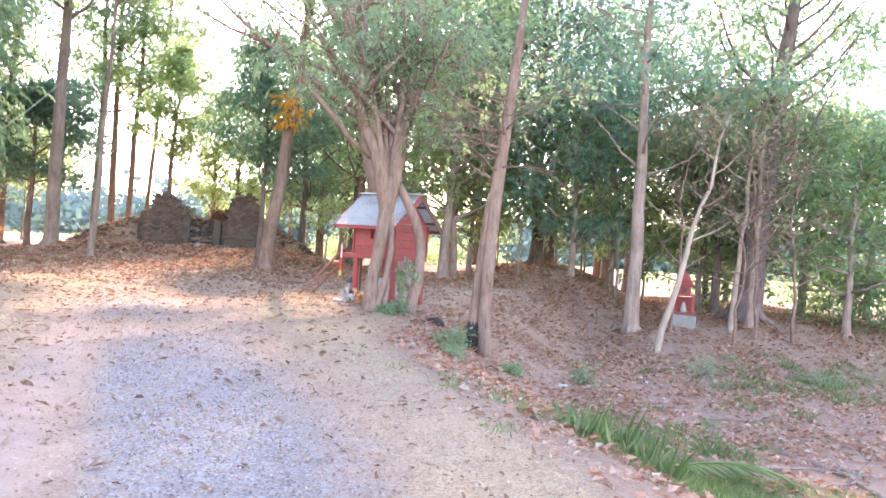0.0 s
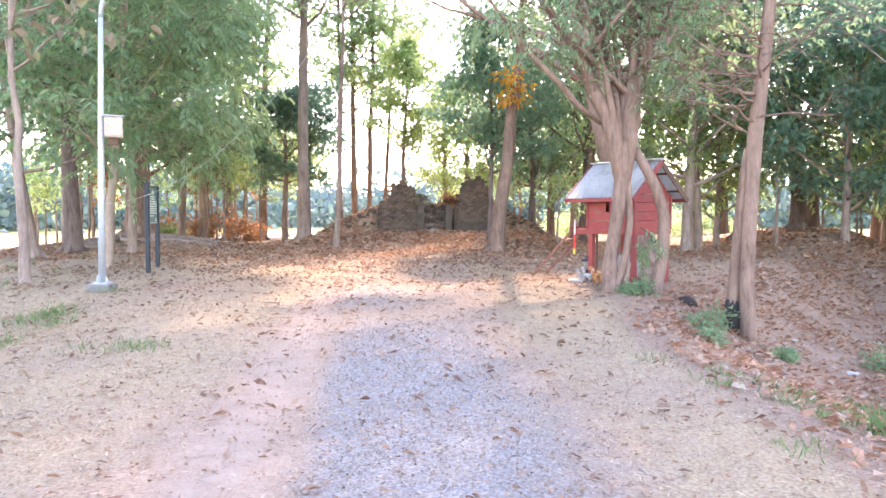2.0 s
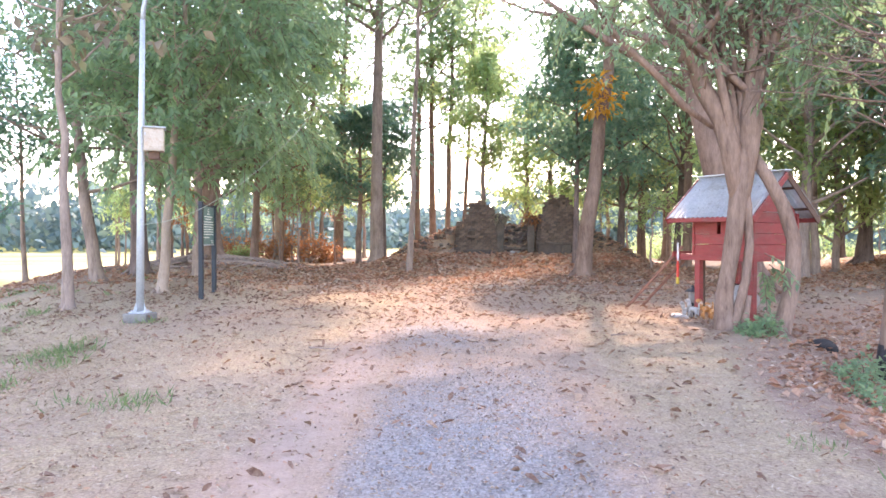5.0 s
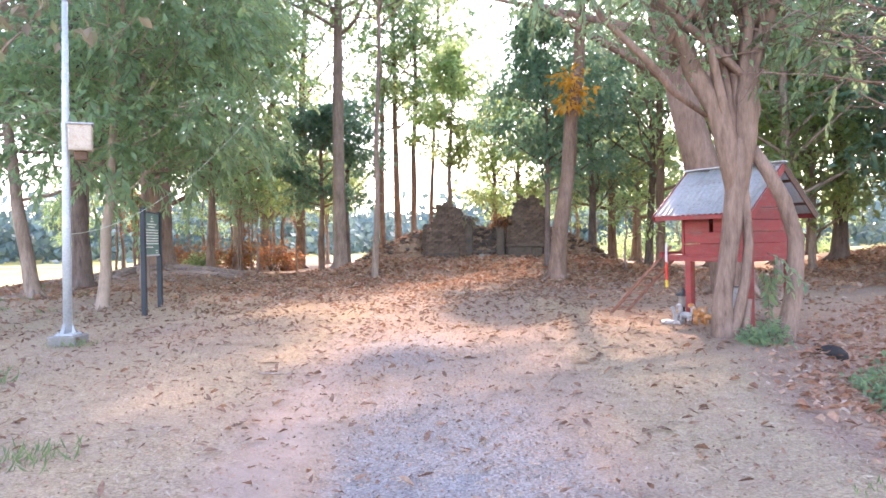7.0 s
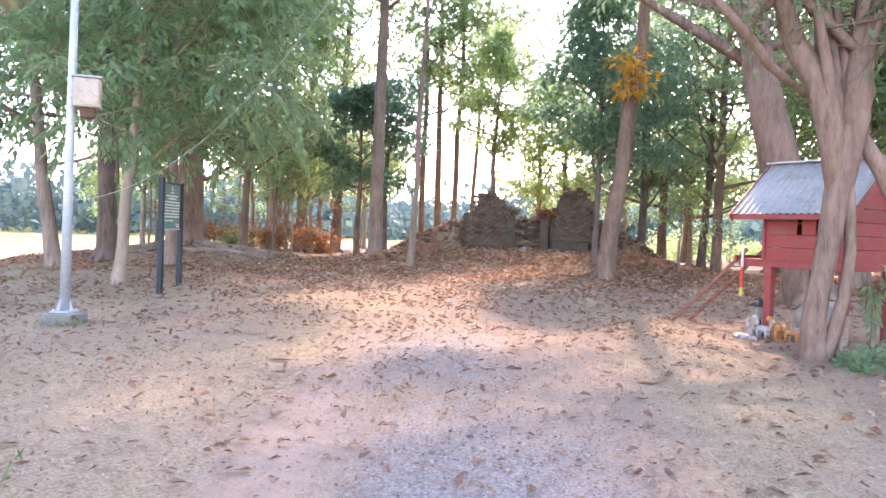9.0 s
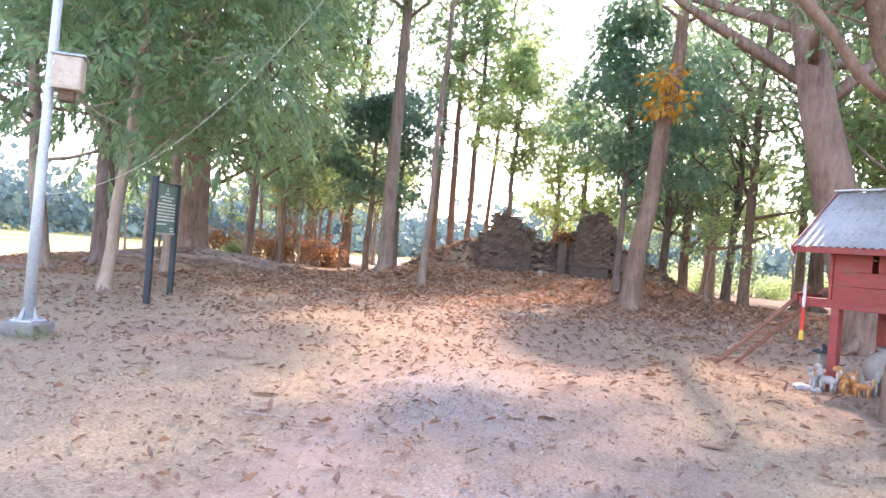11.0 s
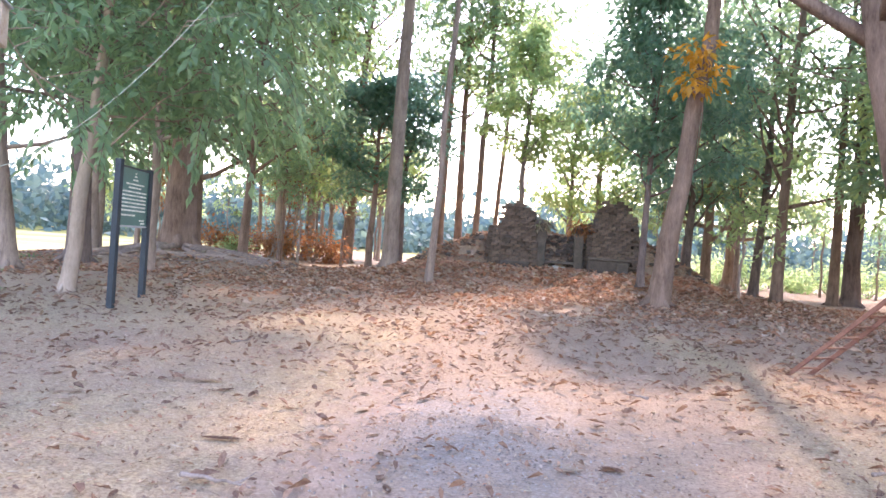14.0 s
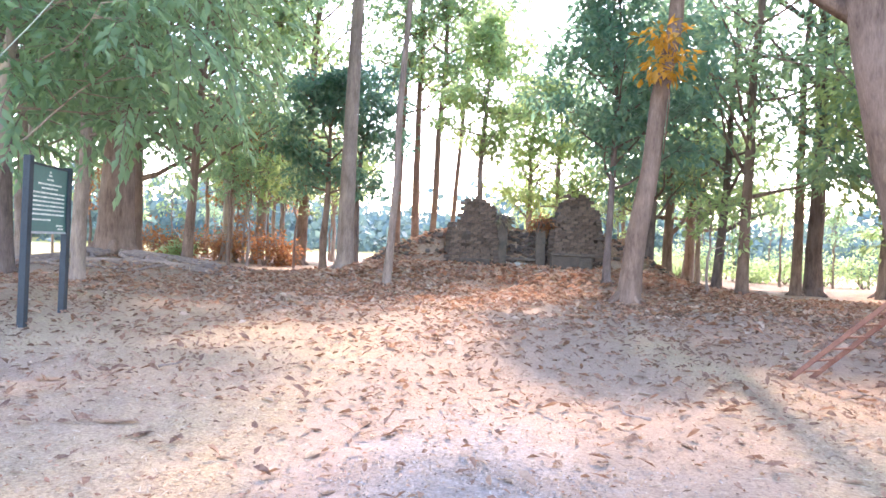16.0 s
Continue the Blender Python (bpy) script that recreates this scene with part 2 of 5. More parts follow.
CHALK = rough_surface("white_ceramic", (0.27, 0.25, 0.23), (0.48, 0.45, 0.42), 7.0, 0.6, relief=0.1)
EARTHENWARE = rough_surface("earthenware", (0.20, 0.18, 0.16), (0.36, 0.33, 0.30), 5.0, 0.7)
ORANGE_GLAZE = rough_surface("orange_paint", (0.38, 0.14, 0.04), (0.56, 0.26, 0.08), 9.0, 0.5, stain=(0.7, 0.66, 0.6))
RED_CLOTH = rough_surface("red_cloth", (0.55, 0.04, 0.03), (0.70, 0.08, 0.05), 12.0, 0.9)
YELLOW_CLOTH = rough_surface("yellow_cloth", (0.60, 0.42, 0.05), (0.75, 0.55, 0.10), 12.0, 0.9)
WHITE_CLOTH = rough_surface("white_cloth", (0.65, 0.60, 0.58), (0.8, 0.76, 0.74), 12.0, 0.9)
CABLE = rough_surface("cable", (0.30, 0.34, 0.28), (0.42, 0.46, 0.38), 6.0, 0.6)
CHARRED = rough_surface("charred_bark", (0.012, 0.011, 0.011), (0.05, 0.042, 0.04), 8.0, 0.95, relief=0.8, depth=0.02)


# ---- mesh tools ----
def link(name, me, mat, parent=None, label=""):
    if mat and not me.materials:
        me.materials.append(mat)
    ob = new(name, me)
    if parent:
        ob.parent = parent
    return tagged(ob, label)


def part(name, bm, mat, parent=None, label="", smooth=False):
    """Links a bmesh as one mesh object under a thing or a part."""
    me = bpy.data.meshes.new(name)
    if smooth:
        for f in bm.faces:
            f.smooth = True
    bm.to_mesh(me)
    bm.free()
    return link(name, me, mat, parent, label)


def thing(name, x, y, z, label, category, group="", turn=0.0, kind=""):
    e = new(name)
    e.matrix_basis = pose(x, y, z, 0, 0, turn)
    e.empty_display_size = 0.2
    return tagged(e, label, category, group, kind)


def add_box(bm, centre, size, m=None, bevel=0.0):
    mat = Matrix.Translation(centre) @ Matrix.Diagonal((*size, 1))
    if m is not None:
        mat = m @ mat
    r = bmesh.ops.create_cube(bm, size=1.0, matrix=mat)
    if bevel:
        edges = list({e for v in r["verts"] for e in v.link_edges})
        bmesh.ops.bevel(bm, geom=edges, offset=bevel, segments=1, affect="EDGES")
    return bm


def box(centre, size, bevel=0.0, m=None):
    return add_box(bmesh.new(), centre, size, m, bevel)


def beam(a, b, w, h, bevel=0.004):
    """A bar from a to b with the section w by h."""
    a, b = Vector(a), Vector(b)
    d = b - a
    q = d.to_track_quat("Z", "Y").to_matrix().to_4x4()
    return box((0, 0, d.length / 2), (w, h, d.length), bevel, Matrix.Translation(a) @ q)


class Tubes:
    """Collects tapered tubes into one mesh."""

    def __init__(self):
        self.v, self.f = [], []

    def add(self, pts, radii, sides=8, wobble=0.0, seed=0.0):
        pts = [Vector(p) for p in pts]
        base = len(self.v)
        side = Vector((1, 0, 0))
        for i, (p, r) in enumerate(zip(pts, radii)):
            d = (pts[min(i + 1, len(pts) - 1)] - pts[max(i - 1, 0)]).normalized()
            side = (side - d * side.dot(d))
            side = side.normalized() if side.length > 1e-4 else d.orthogonal().normalized()
            up = d.cross(side)
            for k in range(sides):
                a = 2 * math.pi * k / sides
                rr = r
                if wobble:
                    rr *= 1 + wobble * noise.noise((math.cos(a) * 1.3 + seed, math.sin(a) * 1.3, p.z * 0.9 + seed)) + wobble * 0.6 * noise.noise((math.cos(a) * 3 + seed, math.sin(a) * 3, p.z * 2.5))
                self.v.append(p + (side * math.cos(a) + up * math.sin(a)) * rr)
        for i in range(len(pts) - 1):
            for k in range(sides):
                a, b = base + i * sides + k, base + i * sides + (k + 1) % sides
                self.f.append((a, b, b + sides, a + sides))
        self.f.append(tuple(base + (len(pts) - 1) * sides + k for k in range(sides)))
        self.f.append(tuple(base + k for k in reversed(range(sides))))

    def mesh(self, name):
        me = bpy.data.meshes.new(name)
        me.from_pydata(self.v, [], self.f)
        me.shade_smooth()
        return me


def leaf_mesh(name, pos, way, normal, length, width, fold=0.15, curl=0.0, six=False):
    """Folded leaves of four points each, from arrays."""
    n = len(pos)
    way = way / np.linalg.norm(way, axis=1, keepdims=True)
    side = np.cross(way, normal)
    side /= np.linalg.norm(side, axis=1, keepdims=True) + 1e-9
    nor = np.cross(side, way)
    L, W = length[:, None], width[:, None]
    if six:
        tw = side * W * 0.5
        cols = [pos, pos + way * L * 0.28 + tw * 0.85 + nor * W * fold, pos + way * L * 0.68 + tw * 0.8 + nor * (W * fold * 1.6 + L * curl * 0.4),
                pos + way * L + nor * L * curl, pos + way * L * 0.68 - tw * 0.8 + nor * (W * fold * 0.4 + L * curl * 0.4), pos + way * L * 0.28 - tw * 0.95 + nor * W * fold * 1.2]
        tri = [0, 2, 1, 0, 3, 2, 0, 4, 3, 0, 5, 4]
    else:
        cols = [pos, pos + way * L * 0.45 + side * W * 0.5 + nor * W * fold, pos + way * L + nor * L * curl, pos + way * L * 0.45 - side * W * 0.5 + nor * W * fold]
        tri = [0, 2, 1, 0, 3, 2]
    k, nt = len(cols), len(tri) // 3
    v = np.stack(cols, 1).astype(np.float32)
    f = ((np.arange(n) * k)[:, None] + np.array([tri])).reshape(-1)
    me = bpy.data.meshes.new(name)
    me.vertices.add(n * k)
    me.vertices.foreach_set("co", v.reshape(-1))
    me.loops.add(n * nt * 3)
    me.loops.foreach_set("vertex_index", f.astype(np.int32))
    me.polygons.add(n * nt)
    me.polygons.foreach_set("loop_start", (np.arange(n * nt) * 3).astype(np.int32))
    me.update(calc_edges=True)
    me.validate()
    return me


def step(a, b, v):
    v = np.clip((np.asarray(v, float) - a) / (b - a), 0, 1)
    return v * v * (3 - 2 * v)


# ---- the lie of the land ----
def lane(y):
    return np.interp(y, [-60, 8, 12, 18, 24, 32, 60, 90], [0, 0, 0.0, 0.16, 0.28, 0.32, 0.25, -0.1])


def right_edge(y):
    return np.interp(y, [-60, 6, 10, 13.7, 16, 18, 20, 24, 30, 45, 70], [3.3, 3.4, 3.5, 3.7, 4.5, 5.9, 7.2, 11, 17, 24, 40])


def left_edge(y):
    return np.interp(y, [-60, 6, 8.8, 10.4, 12.7, 15.7, 18, 24, 30, 60], [-2.2, -2.4, -2.8, -3.3, -4.1, -5.3, -7.5, -11.5, -15, -22])


def ripple(x, y, s, k):
    """A smooth unevenness that needs no texture."""
    return (np.sin(x * s + 1.3 * k) * np.cos(y * s * 0.83 + 2.1 * k) + np.sin((x + y) * s * 0.57 + k) * np.cos((x - y) * s * 0.71 - k)) * 0.5


def land(x, y):
    x, y = np.asarray(x, float), np.asarray(y, float)
    z = lane(y)
    z = z - 1.55 * step(-0.2, 5.2, x - right_edge(y)) * (1 - step(40, 75, y))
    z = z + 0.85 * step(13, 18, x) * step(18, 23, y) * (1 - step(34, 50, y))
    z = z - 0.45 * step(14, 22, x) * (1 - step(15, 21, y))
    z = z - 0.75 * step(-0.3, 4.5, left_edge(y) - x)
    # the terrace and the slumped mound of the ruin
    z = z + 0.62 * step(0, 4.0, y - 32.5) * (1 - step(44, 50, y)) * (1 - step(4.2, 7.5, np.abs(x - 1.3)))
    dx = np.abs(x - 1.7)
    inner = 1 - step(2.7, 3.4, dx)
    hill = np.minimum(np.maximum(0, 1 - dx / 6.6), 0.58) * step(38.6, 40.6, y - 1.2 * inner) * (1 - step(43.5, 47.5, y))
    z = z + 2.45 * hill + 0.12 * ripple(x, y, 2.7, 6) * (hill > 0) * hill
    # roots and soil heaped round the great trunk
    z = z + 0.55 * np.exp(-(((x + 10.6) / 3.6) ** 2 + ((y - 32.6) / 3.2) ** 2))
    z = z + 0.25 * np.exp(-(((x + 8.5) / 1.6) ** 2 + ((y - 25.0) / 1.5) ** 2))
    off = step(0, 2.82, np.maximum(x - right_edge(y), left_edge(y) - x))
    z = z + 0.03 * ripple(x, y, 1.9, 1) + (0.015 + 0.07 * off) * ripple(x, y, 0.8, 2) + 0.010 * ripple(x, y, 5.3, 3)
    # two worn wheel tracks
    z = z - 0.025 * np.exp(-((x + 0.22 + 0.06 * y) / 0.3) ** 2) * (1 - step(14, 20, y))
    return z


def at(x, y):
    return float(land(x, y))


def spaced(lo, hi, fine_lo, fine_hi, cell):
    """Grid lines: even between fine_lo and fine_hi, growing outwards."""
    mid = list(np.arange(fine_lo, fine_hi + cell, cell))
    out, s, v = [], cell, mid[-1]
    while v < hi:
        s *= 1.18
        v += s
        out.append(min(v, hi))
    low, s, v = [], cell, mid[0]
    while v > lo:
        s *= 1.18
        v -= s
        low.append(max(v, lo))
    return np.array(low[::-1] + mid + out)


def masks(x, y):
    wav = 0.5 * ripple(x, y, 0.9, 4) + 0.35 * ripple(x, y, 2.3, 5)
    u = x + 0.055 * y - 0.29
    gravel = step(-0.25, 0.25, u + 0.1 * wav) * (1 - step(1.2, 2.7, u + 0.3 * wav)) * (1 - step(11.5, 15.5, y + wav)) * (0.74 + 0.2 * wav)
    gravel = np.maximum(gravel, 0.62 * np.exp(-(((x + 0.2) / 1.1) ** 2 + ((y - 16.6) / 1.8) ** 2)))
    rut = 0.62 * np.exp(-((x + 0.22 + 0.06 * y) / 0.45) ** 2) * (1 - step(15, 24, y))
    right = step(-0.3, 0.5, x - right_edge(y) + 0.25 * wav)
    litter = 0.78 * right
    litter = np.maximum(litter, 0.42 * step(26, 34, y + 2 * wav) * (1 - step(60, 75, y)))
    litter = litter * (1 - 0.75 * step(35, 36.2, y) * (1 - step(38.8, 39.8, y)) * (1 - step(2.6, 3.8, np.abs(x - 1.5))))
    litter = np.maximum(litter, 0.55 * step(0, 3, left_edge(y) - x) * step(18, 24, y))
    litter = np.maximum(litter, 0.6 * step(2.6, 4.2, x - 0.15 * (20 - y) + 0.6 * wav) * step(12.5, 16, y) * (1 - step(34, 36, y)))
    litter = np.maximum(litter, 0.28 * step(17, 23, y + 2 * wav) * (1 - step(34, 36, y)))
    litter = litter * (1 - 0.8 * np.exp(-(((x + 10.3) / 3.4) ** 2 + ((y - 31.3) / 2.4) ** 2)))
    grass = 0.85 * np.exp(-(((x - 7.4) / 2.8) ** 2 + ((y - 8.8) / 3.0) ** 2)) * right
    grass = np.maximum(grass, 0.66 * step(1.0, 2.6, left_edge(y) - x + 0.4 * wav) * (1 - step(15, 20, y)))
    grass = np.maximum(grass, 0.6 * step(16, 24, x) * (1 - step(17, 21, y)))
    field = np.maximum(step(66, 78, y), step(19, 24, -x + 0.05 * y))
    field = np.maximum(field, step(38, 48, x))
    straw = 0.66 * step(0.9, 2.2, np.abs(x - 0.4)) * (1 - step(22, 30, y)) * (0.75 + 0.5 * wav)
    return {"gravel": gravel, "rut": rut, "litter": litter * (1 - field), "grass": grass, "field": field, "straw": straw}


def build_ground():
    xs = spaced(-1600, 1600, -16, 22, 0.16)
    ys = spaced(-900, 2200, -1, 46, 0.16)
    X, Y = np.meshgrid(xs, ys)
    Z = land(X, Y)
    far = np.maximum(step(70, 110, np.abs(X)), step(80, 130, np.abs(Y - 20)))
    Z = Z * (1 - far) - 0.5 * far
    co = np.stack([X, Y, Z], -1).reshape(-1, 3)
    w, h = len(xs), len(ys)
    i = (np.arange(h - 1)[:, None] * w + np.arange(w - 1)[None]).reshape(-1)
    quads = np.stack([i, i + 1, i + 1 + w, i + w], 1).reshape(-1)
    me = bpy.data.meshes.new("ground")
    me.vertices.add(len(co))
    me.vertices.foreach_set("co", co.reshape(-1).astype(np.float32))
    me.loops.add(len(quads))
    me.loops.foreach_set("vertex_index", quads.astype(np.int32))
    me.polygons.add(len(i))
    me.polygons.foreach_set("loop_start", (np.arange(len(i)) * 4).astype(np.int32))
    me.update(calc_edges=True)
    for key, v in masks(X.reshape(-1), Y.reshape(-1)).items():
        a = me.attributes.new(key, "FLOAT", "POINT")
        a.data.foreach_set("value", np.ascontiguousarray(v, np.float32))
    me.shade_smooth()
    tagged(link("ground", me, GROUND), "pale dusty earth with gravel, worn tracks and leaf litter", "ground", kind="structure")


build_ground()


# ---- trees ----
def bend(x, y, z0, top, sway, rng, n=9, lean=(0, 0), curve=(0, 0)):
    """The line of a trunk from the ground to its top."""
    pts = []
    for i in range(n):
        s = i / (n - 1)
        h = top * s
        pts.append(Vector((lean[0] * h + curve[0] * math.sin(s * math.pi) + sway * rng.uniform(-1, 1) * (0.2 + s) * (i > 0),
                           lean[1] * h + curve[1] * math.sin(s * math.pi) + sway * rng.uniform(-1, 1) * (0.2 + s) * (i > 0), z0 + h)))
    return pts


def along(pts, s):
    f = min(max(s, 0), 1) * (len(pts) - 1)
    i = min(int(f), len(pts) - 2)
    return pts[i].lerp(pts[i + 1], f - i)


def limb(tubes, start, heading, length, r, rng, rise=0.3, n=5, sides=5):
    pts, p, d = [Vector(start)], Vector(start), Vector(heading).normalized()
    for _ in range(n):
        d = (d + Vector((rng.uniform(-0.3, 0.3), rng.uniform(-0.3, 0.3), rng.uniform(-0.15, 0.25) + rise * 0.12))).normalized()
        p = p + d * length / n
        pts.append(p.copy())
    tubes.add(pts, [r * (1 - 0.85 * i / n) for i in range(n + 1)], sides)
    return pts


def scatter_leaves(name, spots, per, spread, size, rng, mat, parent, droop=0.5, slim=0.42, label=""):
    """Leaves gathered loosely round the given spots."""
    g = np.random.default_rng(rng.randrange(1 << 30))
    c = np.array([list(s) for s in spots], np.float32)
    c = np.repeat(c, per, axis=0)
    n = len(c)
    off = g.normal(0, 1, (n, 3)) * np.array([spread, spread, spread * 0.6])
    way = off + g.normal(0, spread, (n, 3))
    way[:, 2] -= droop * spread
    nor = g.normal(0, 0.5, (n, 3)) + np.array([0, 0, 1.0])
    L = size * g.uniform(0.6, 1.35, n)
    me = leaf_mesh(name, c + off, way, nor, L, L * slim * g.uniform(0.8, 1.2, n), 0.2, -0.12)
    return link(name, me, mat, parent, label)


def tree(x, y, r, height, crown_from, reach, mat, leaf, seed, label, lean=(0, 0), curve=(0, 0), sway=0.12, limbs=14, twigs=5, per=14,
         spread=0.45, size=0.2, rise=0.5, flare=1.5, name="tree", droop=0.5, slim=0.42, z=None, sides=10, heavy=1.0, bare=0):
    rng = random.Random(seed)
    z = at(x, y) if z is None else z
    if height > 10:
        # crowns made higher and wider, partly out of view, to shade the lane
        crown_from, height, reach, limbs, per, spread = crown_from * 0.86, height * 1.18, reach * 1.35, int(limbs * 1.2), int(per * 1.05), spread * 1.1
    root = thing(name, x, y, z, label, "tree", "trees of the grove")
    tb = Tubes()
    line = bend(x, y, -0.12, height, sway, rng, 11, lean, curve)
    low = [along(line, s) for s in (0, 0.012, 0.03, 0.06)]
    full = low + line[1:]
    rad = [r * flare, r * (0.6 + 0.4 * flare), r * 1.1, r] + [r * (1 - 0.78 * i / 10) for i in range(1, 11)]
    tb.add(full, rad, sides, 0.16, seed * 1.7)
    if flare > 1.3:
        for k in range(5):
            a = k * 1.257 + rng.uniform(-0.3, 0.3)
            d = Vector((math.cos(a), math.sin(a), 0))
            tb.add([line[0] + d * r * 0.5 + Vector((0, 0, 0.12 + r * 1.3)), line[0] + d * r * 1.2 + Vector((0, 0, 0.12 + r * 0.35)), line[0] + d * r * 2.1 + Vector((0, 0, 0.08))],
                   [r * 0.35, r * 0.3, r * 0.1], 6)
    spots = []
    for i in range(limbs):
        s = crown_from + (0.98 - crown_from) * (i + rng.random()) / limbs
        a = i * 2.4 + rng.uniform(-0.5, 0.5)
        shape = math.sin(math.pi * min(1, 0.22 + 0.78 * (s - crown_from) / (1 - crown_from + 1e-6))) * 0.75 + 0.3
        ln = reach * shape * rng.uniform(0.7, 1.2)
        pts = limb(tb, along(line, s), (math.cos(a), math.sin(a), rise * rng.uniform(0.1, 1.9)), ln, max(0.018, r * 0.36 * (1.15 - s) * heavy + 0.012), rng)
        if i < bare:
            continue
        for _ in range(twigs):
            q = along(pts, rng.uniform(0.45, 1.0))
            b = rng.uniform(0, 6.283)
            tw = limb(tb, q, (math.cos(b), math.sin(b), rng.uniform(-0.3, 0.7)), min(ln * rng.uniform(0.25, 0.55), 1.9), 0.014, rng, 0.2, 3, 3)
            spots += [tw[2], tw[3], (tw[1] + tw[2]) / 2]
    link("trunk", tb.mesh("trunk"), mat, root)
    if spots and per:
        scatter_leaves("crown", spots, per, spread * 0.62, size * 1.2, rng, leaf, root, droop, slim)
    return root


def sprays(name, blobs, leaves, size, seed, mat, parent, label=""):
    """Drooping leafy twigs over the outside of rounded masses (centre, radii, count)."""
    g = np.random.default_rng(seed)
    pos, way, nor, ln, tb = [], [], [], [], Tubes()
    o = parent.location
    for c, rad, count in blobs:
        for _ in range(count):
            d = g.normal(0, 1, 3)
            d /= np.linalg.norm(d)
            if noise.noise(Vector(d) * 2.3 + Vector(c)) < -0.22:
                continue
            p = np.array(c) + d * np.array(rad) * g.uniform(0.55, 1.0) - np.array(o)
            out = np.array([d[0], d[1], 0.35 * d[2]]) + g.normal(0, 0.3, 3)
            out /= np.linalg.norm(out)
            reach = size * g.uniform(2.2, 4.2)
            line = [p + out * reach * s + np.array([0, 0, -0.55 * reach * s * s]) for s in (0, 0.35, 0.7, 1)]
            tb.add(line, [0.012, 0.009, 0.006, 0.003], 3)
            side = np.cross(out, (0, 0, 1.0))
            for k in range(leaves):
                s = 0.15 + 0.85 * k / leaves
                q = line[0] + out * reach * s + np.array([0, 0, -0.55 * reach * s * s])
                pos.append(q)
                way.append(out * 0.7 + side * (1 if k % 2 else -1) * g.uniform(0.5, 1.1) + np.array([0, 0, -0.45 - 0.4 * s]) + g.normal(0, 0.15, 3))
                nor.append(np.array([0, 0, 1.0]) + out * 0.5 + g.normal(0, 0.35, 3))
                ln.append(size * g.uniform(0.6, 1.25))
    ln = np.array(ln)
    me = leaf_mesh(name, np.array(pos), np.array(way), np.array(nor), ln, ln * g.uniform(0.3, 0.44, len(ln)), 0.22, -0.14)
    ob = link(name, me, mat, parent, label)
    tagged(link("twig", tb.mesh("twig"), BARK_BROWN, parent), kind="stuff")
    return ob


TALL = "tall slender tree with rough greyish bark and high foliage"
GREY_TREE = "upright grey-barked tree rooted in the leaf-strewn earth"

# left of the lane
tree(-8.37, 19.3, 0.12, 9.5, 0.5, 2.6, BARK_GREY, LEAF_TAN, 11, "slim grey tree with sparse withered leaves beside the bank", (-0.02, 0), limbs=12, twigs=4, per=5, spread=0.4, size=0.26, slim=0.5)
tree(-11.9, 26.5, 0.2, 11, 0.26, 3.6, BARK_GREY, LEAF_DEEP, 12, "grey tree forking and leaning out towards the field", (-0.14, 0), limbs=18, twigs=6, per=10, size=0.22, bare=3, heavy=0.8)
tree(-11.8, 28.9, 0.3, 13, 0.3, 4.0, BARK_DARK, LEAF_FRESH, 13, "dark-trunked tree standing at the edge of the field", (0.0, 0), limbs=24, twigs=7, per=10, size=0.24, heavy=0.6)
green = tree(-8.05, 22.9, 0.14, 9.8, 0.25, 4.0, BARK_PALE, LEAF_FRESH, 14, "pale smooth-barked forked tree with hanging green foliage", (0.075, 0.03), limbs=30, twigs=7, per=10, spread=0.42, size=0.2, flare=1.7, rise=0.35, droop=0.9, heavy=0.35)
sprays("hanging_foliage", [((-8.3, 23.5, 4.7), (2.6, 2.2, 1.9), 150), ((-6.0, 24.2, 5.5), (2.1, 2.0, 2.4), 150), ((-7.4, 23.6, 7.6), (3.2, 2.4, 2.3), 190), ((-9.6, 24.4, 7.2), (2.2, 2.2, 3.0), 110), ((-6.0, 24.6, 9.2), (2.4, 2.4, 2.4), 110)],
       15, 0.27, 7, LEAF_FRESH, green, "hanging sprays of fresh blue-green leaves")
tree(-11.0, 33.0, 0.5, 16, 0.28, 5.6, BARK_BROWN, LEAF_FRESH, 15, "massive old brown tree on a mound of bare roots", limbs=30, twigs=8, per=8, spread=0.6, size=0.27, flare=1.6, sides=16, rise=0.6, droop=0.9, heavy=0.6)
tree(-9.4, 28.2, 0.16, 11.5, 0.28, 4.0, BARK_GREY, LEAF_FRESH, 16, "leafy tree with hanging fresh green foliage", (0.02, 0), limbs=30, twigs=7, per=8, spread=0.5, size=0.22, rise=0.4, droop=1.0, heavy=0.7)
tree(-13.9, 40, 0.35, 15, 0.2, 4.4, BARK_BROWN, LEAF_FRESH, 17, GREY_TREE, limbs=26, twigs=6, per=13, size=0.3, spread=0.6)
tree(-11.0, 38.4, 0.2, 12, 0.26, 3.2, BARK_BROWN, LEAF_FRESH, 18, GREY_TREE, (0.04, 0), limbs=20, twigs=6, per=12, size=0.28)
tree(-12.4, 46.7, 0.3, 15, 0.2, 4.0, BARK_PALE, LEAF_FRESH, 19, TALL, limbs=22, twigs=6, per=12, size=0.32, spread=0.6)
tree(-11.0, 47, 0.3, 12, 0.24, 3.2, BARK_GREY, LEAF_GOLD, 20, GREY_TREE, (0.06, 0), limbs=18, twigs=6, per=12, size=0.32, spread=0.6)
tree(-9.1, 48, 0.28, 18, 0.34, 3.2, BARK_BROWN, LEAF_FRESH, 21, TALL, (0.035, 0), limbs=18, per=11, size=0.32, spread=0.6)
tree(-6.3, 40.6, 0.17, 7.5, 0.42, 2.6, BARK_BROWN, LEAF_DEEP, 22, "slim tree with a compact dark green crown", limbs=16, twigs=6, per=18, spread=0.42, size=0.24)
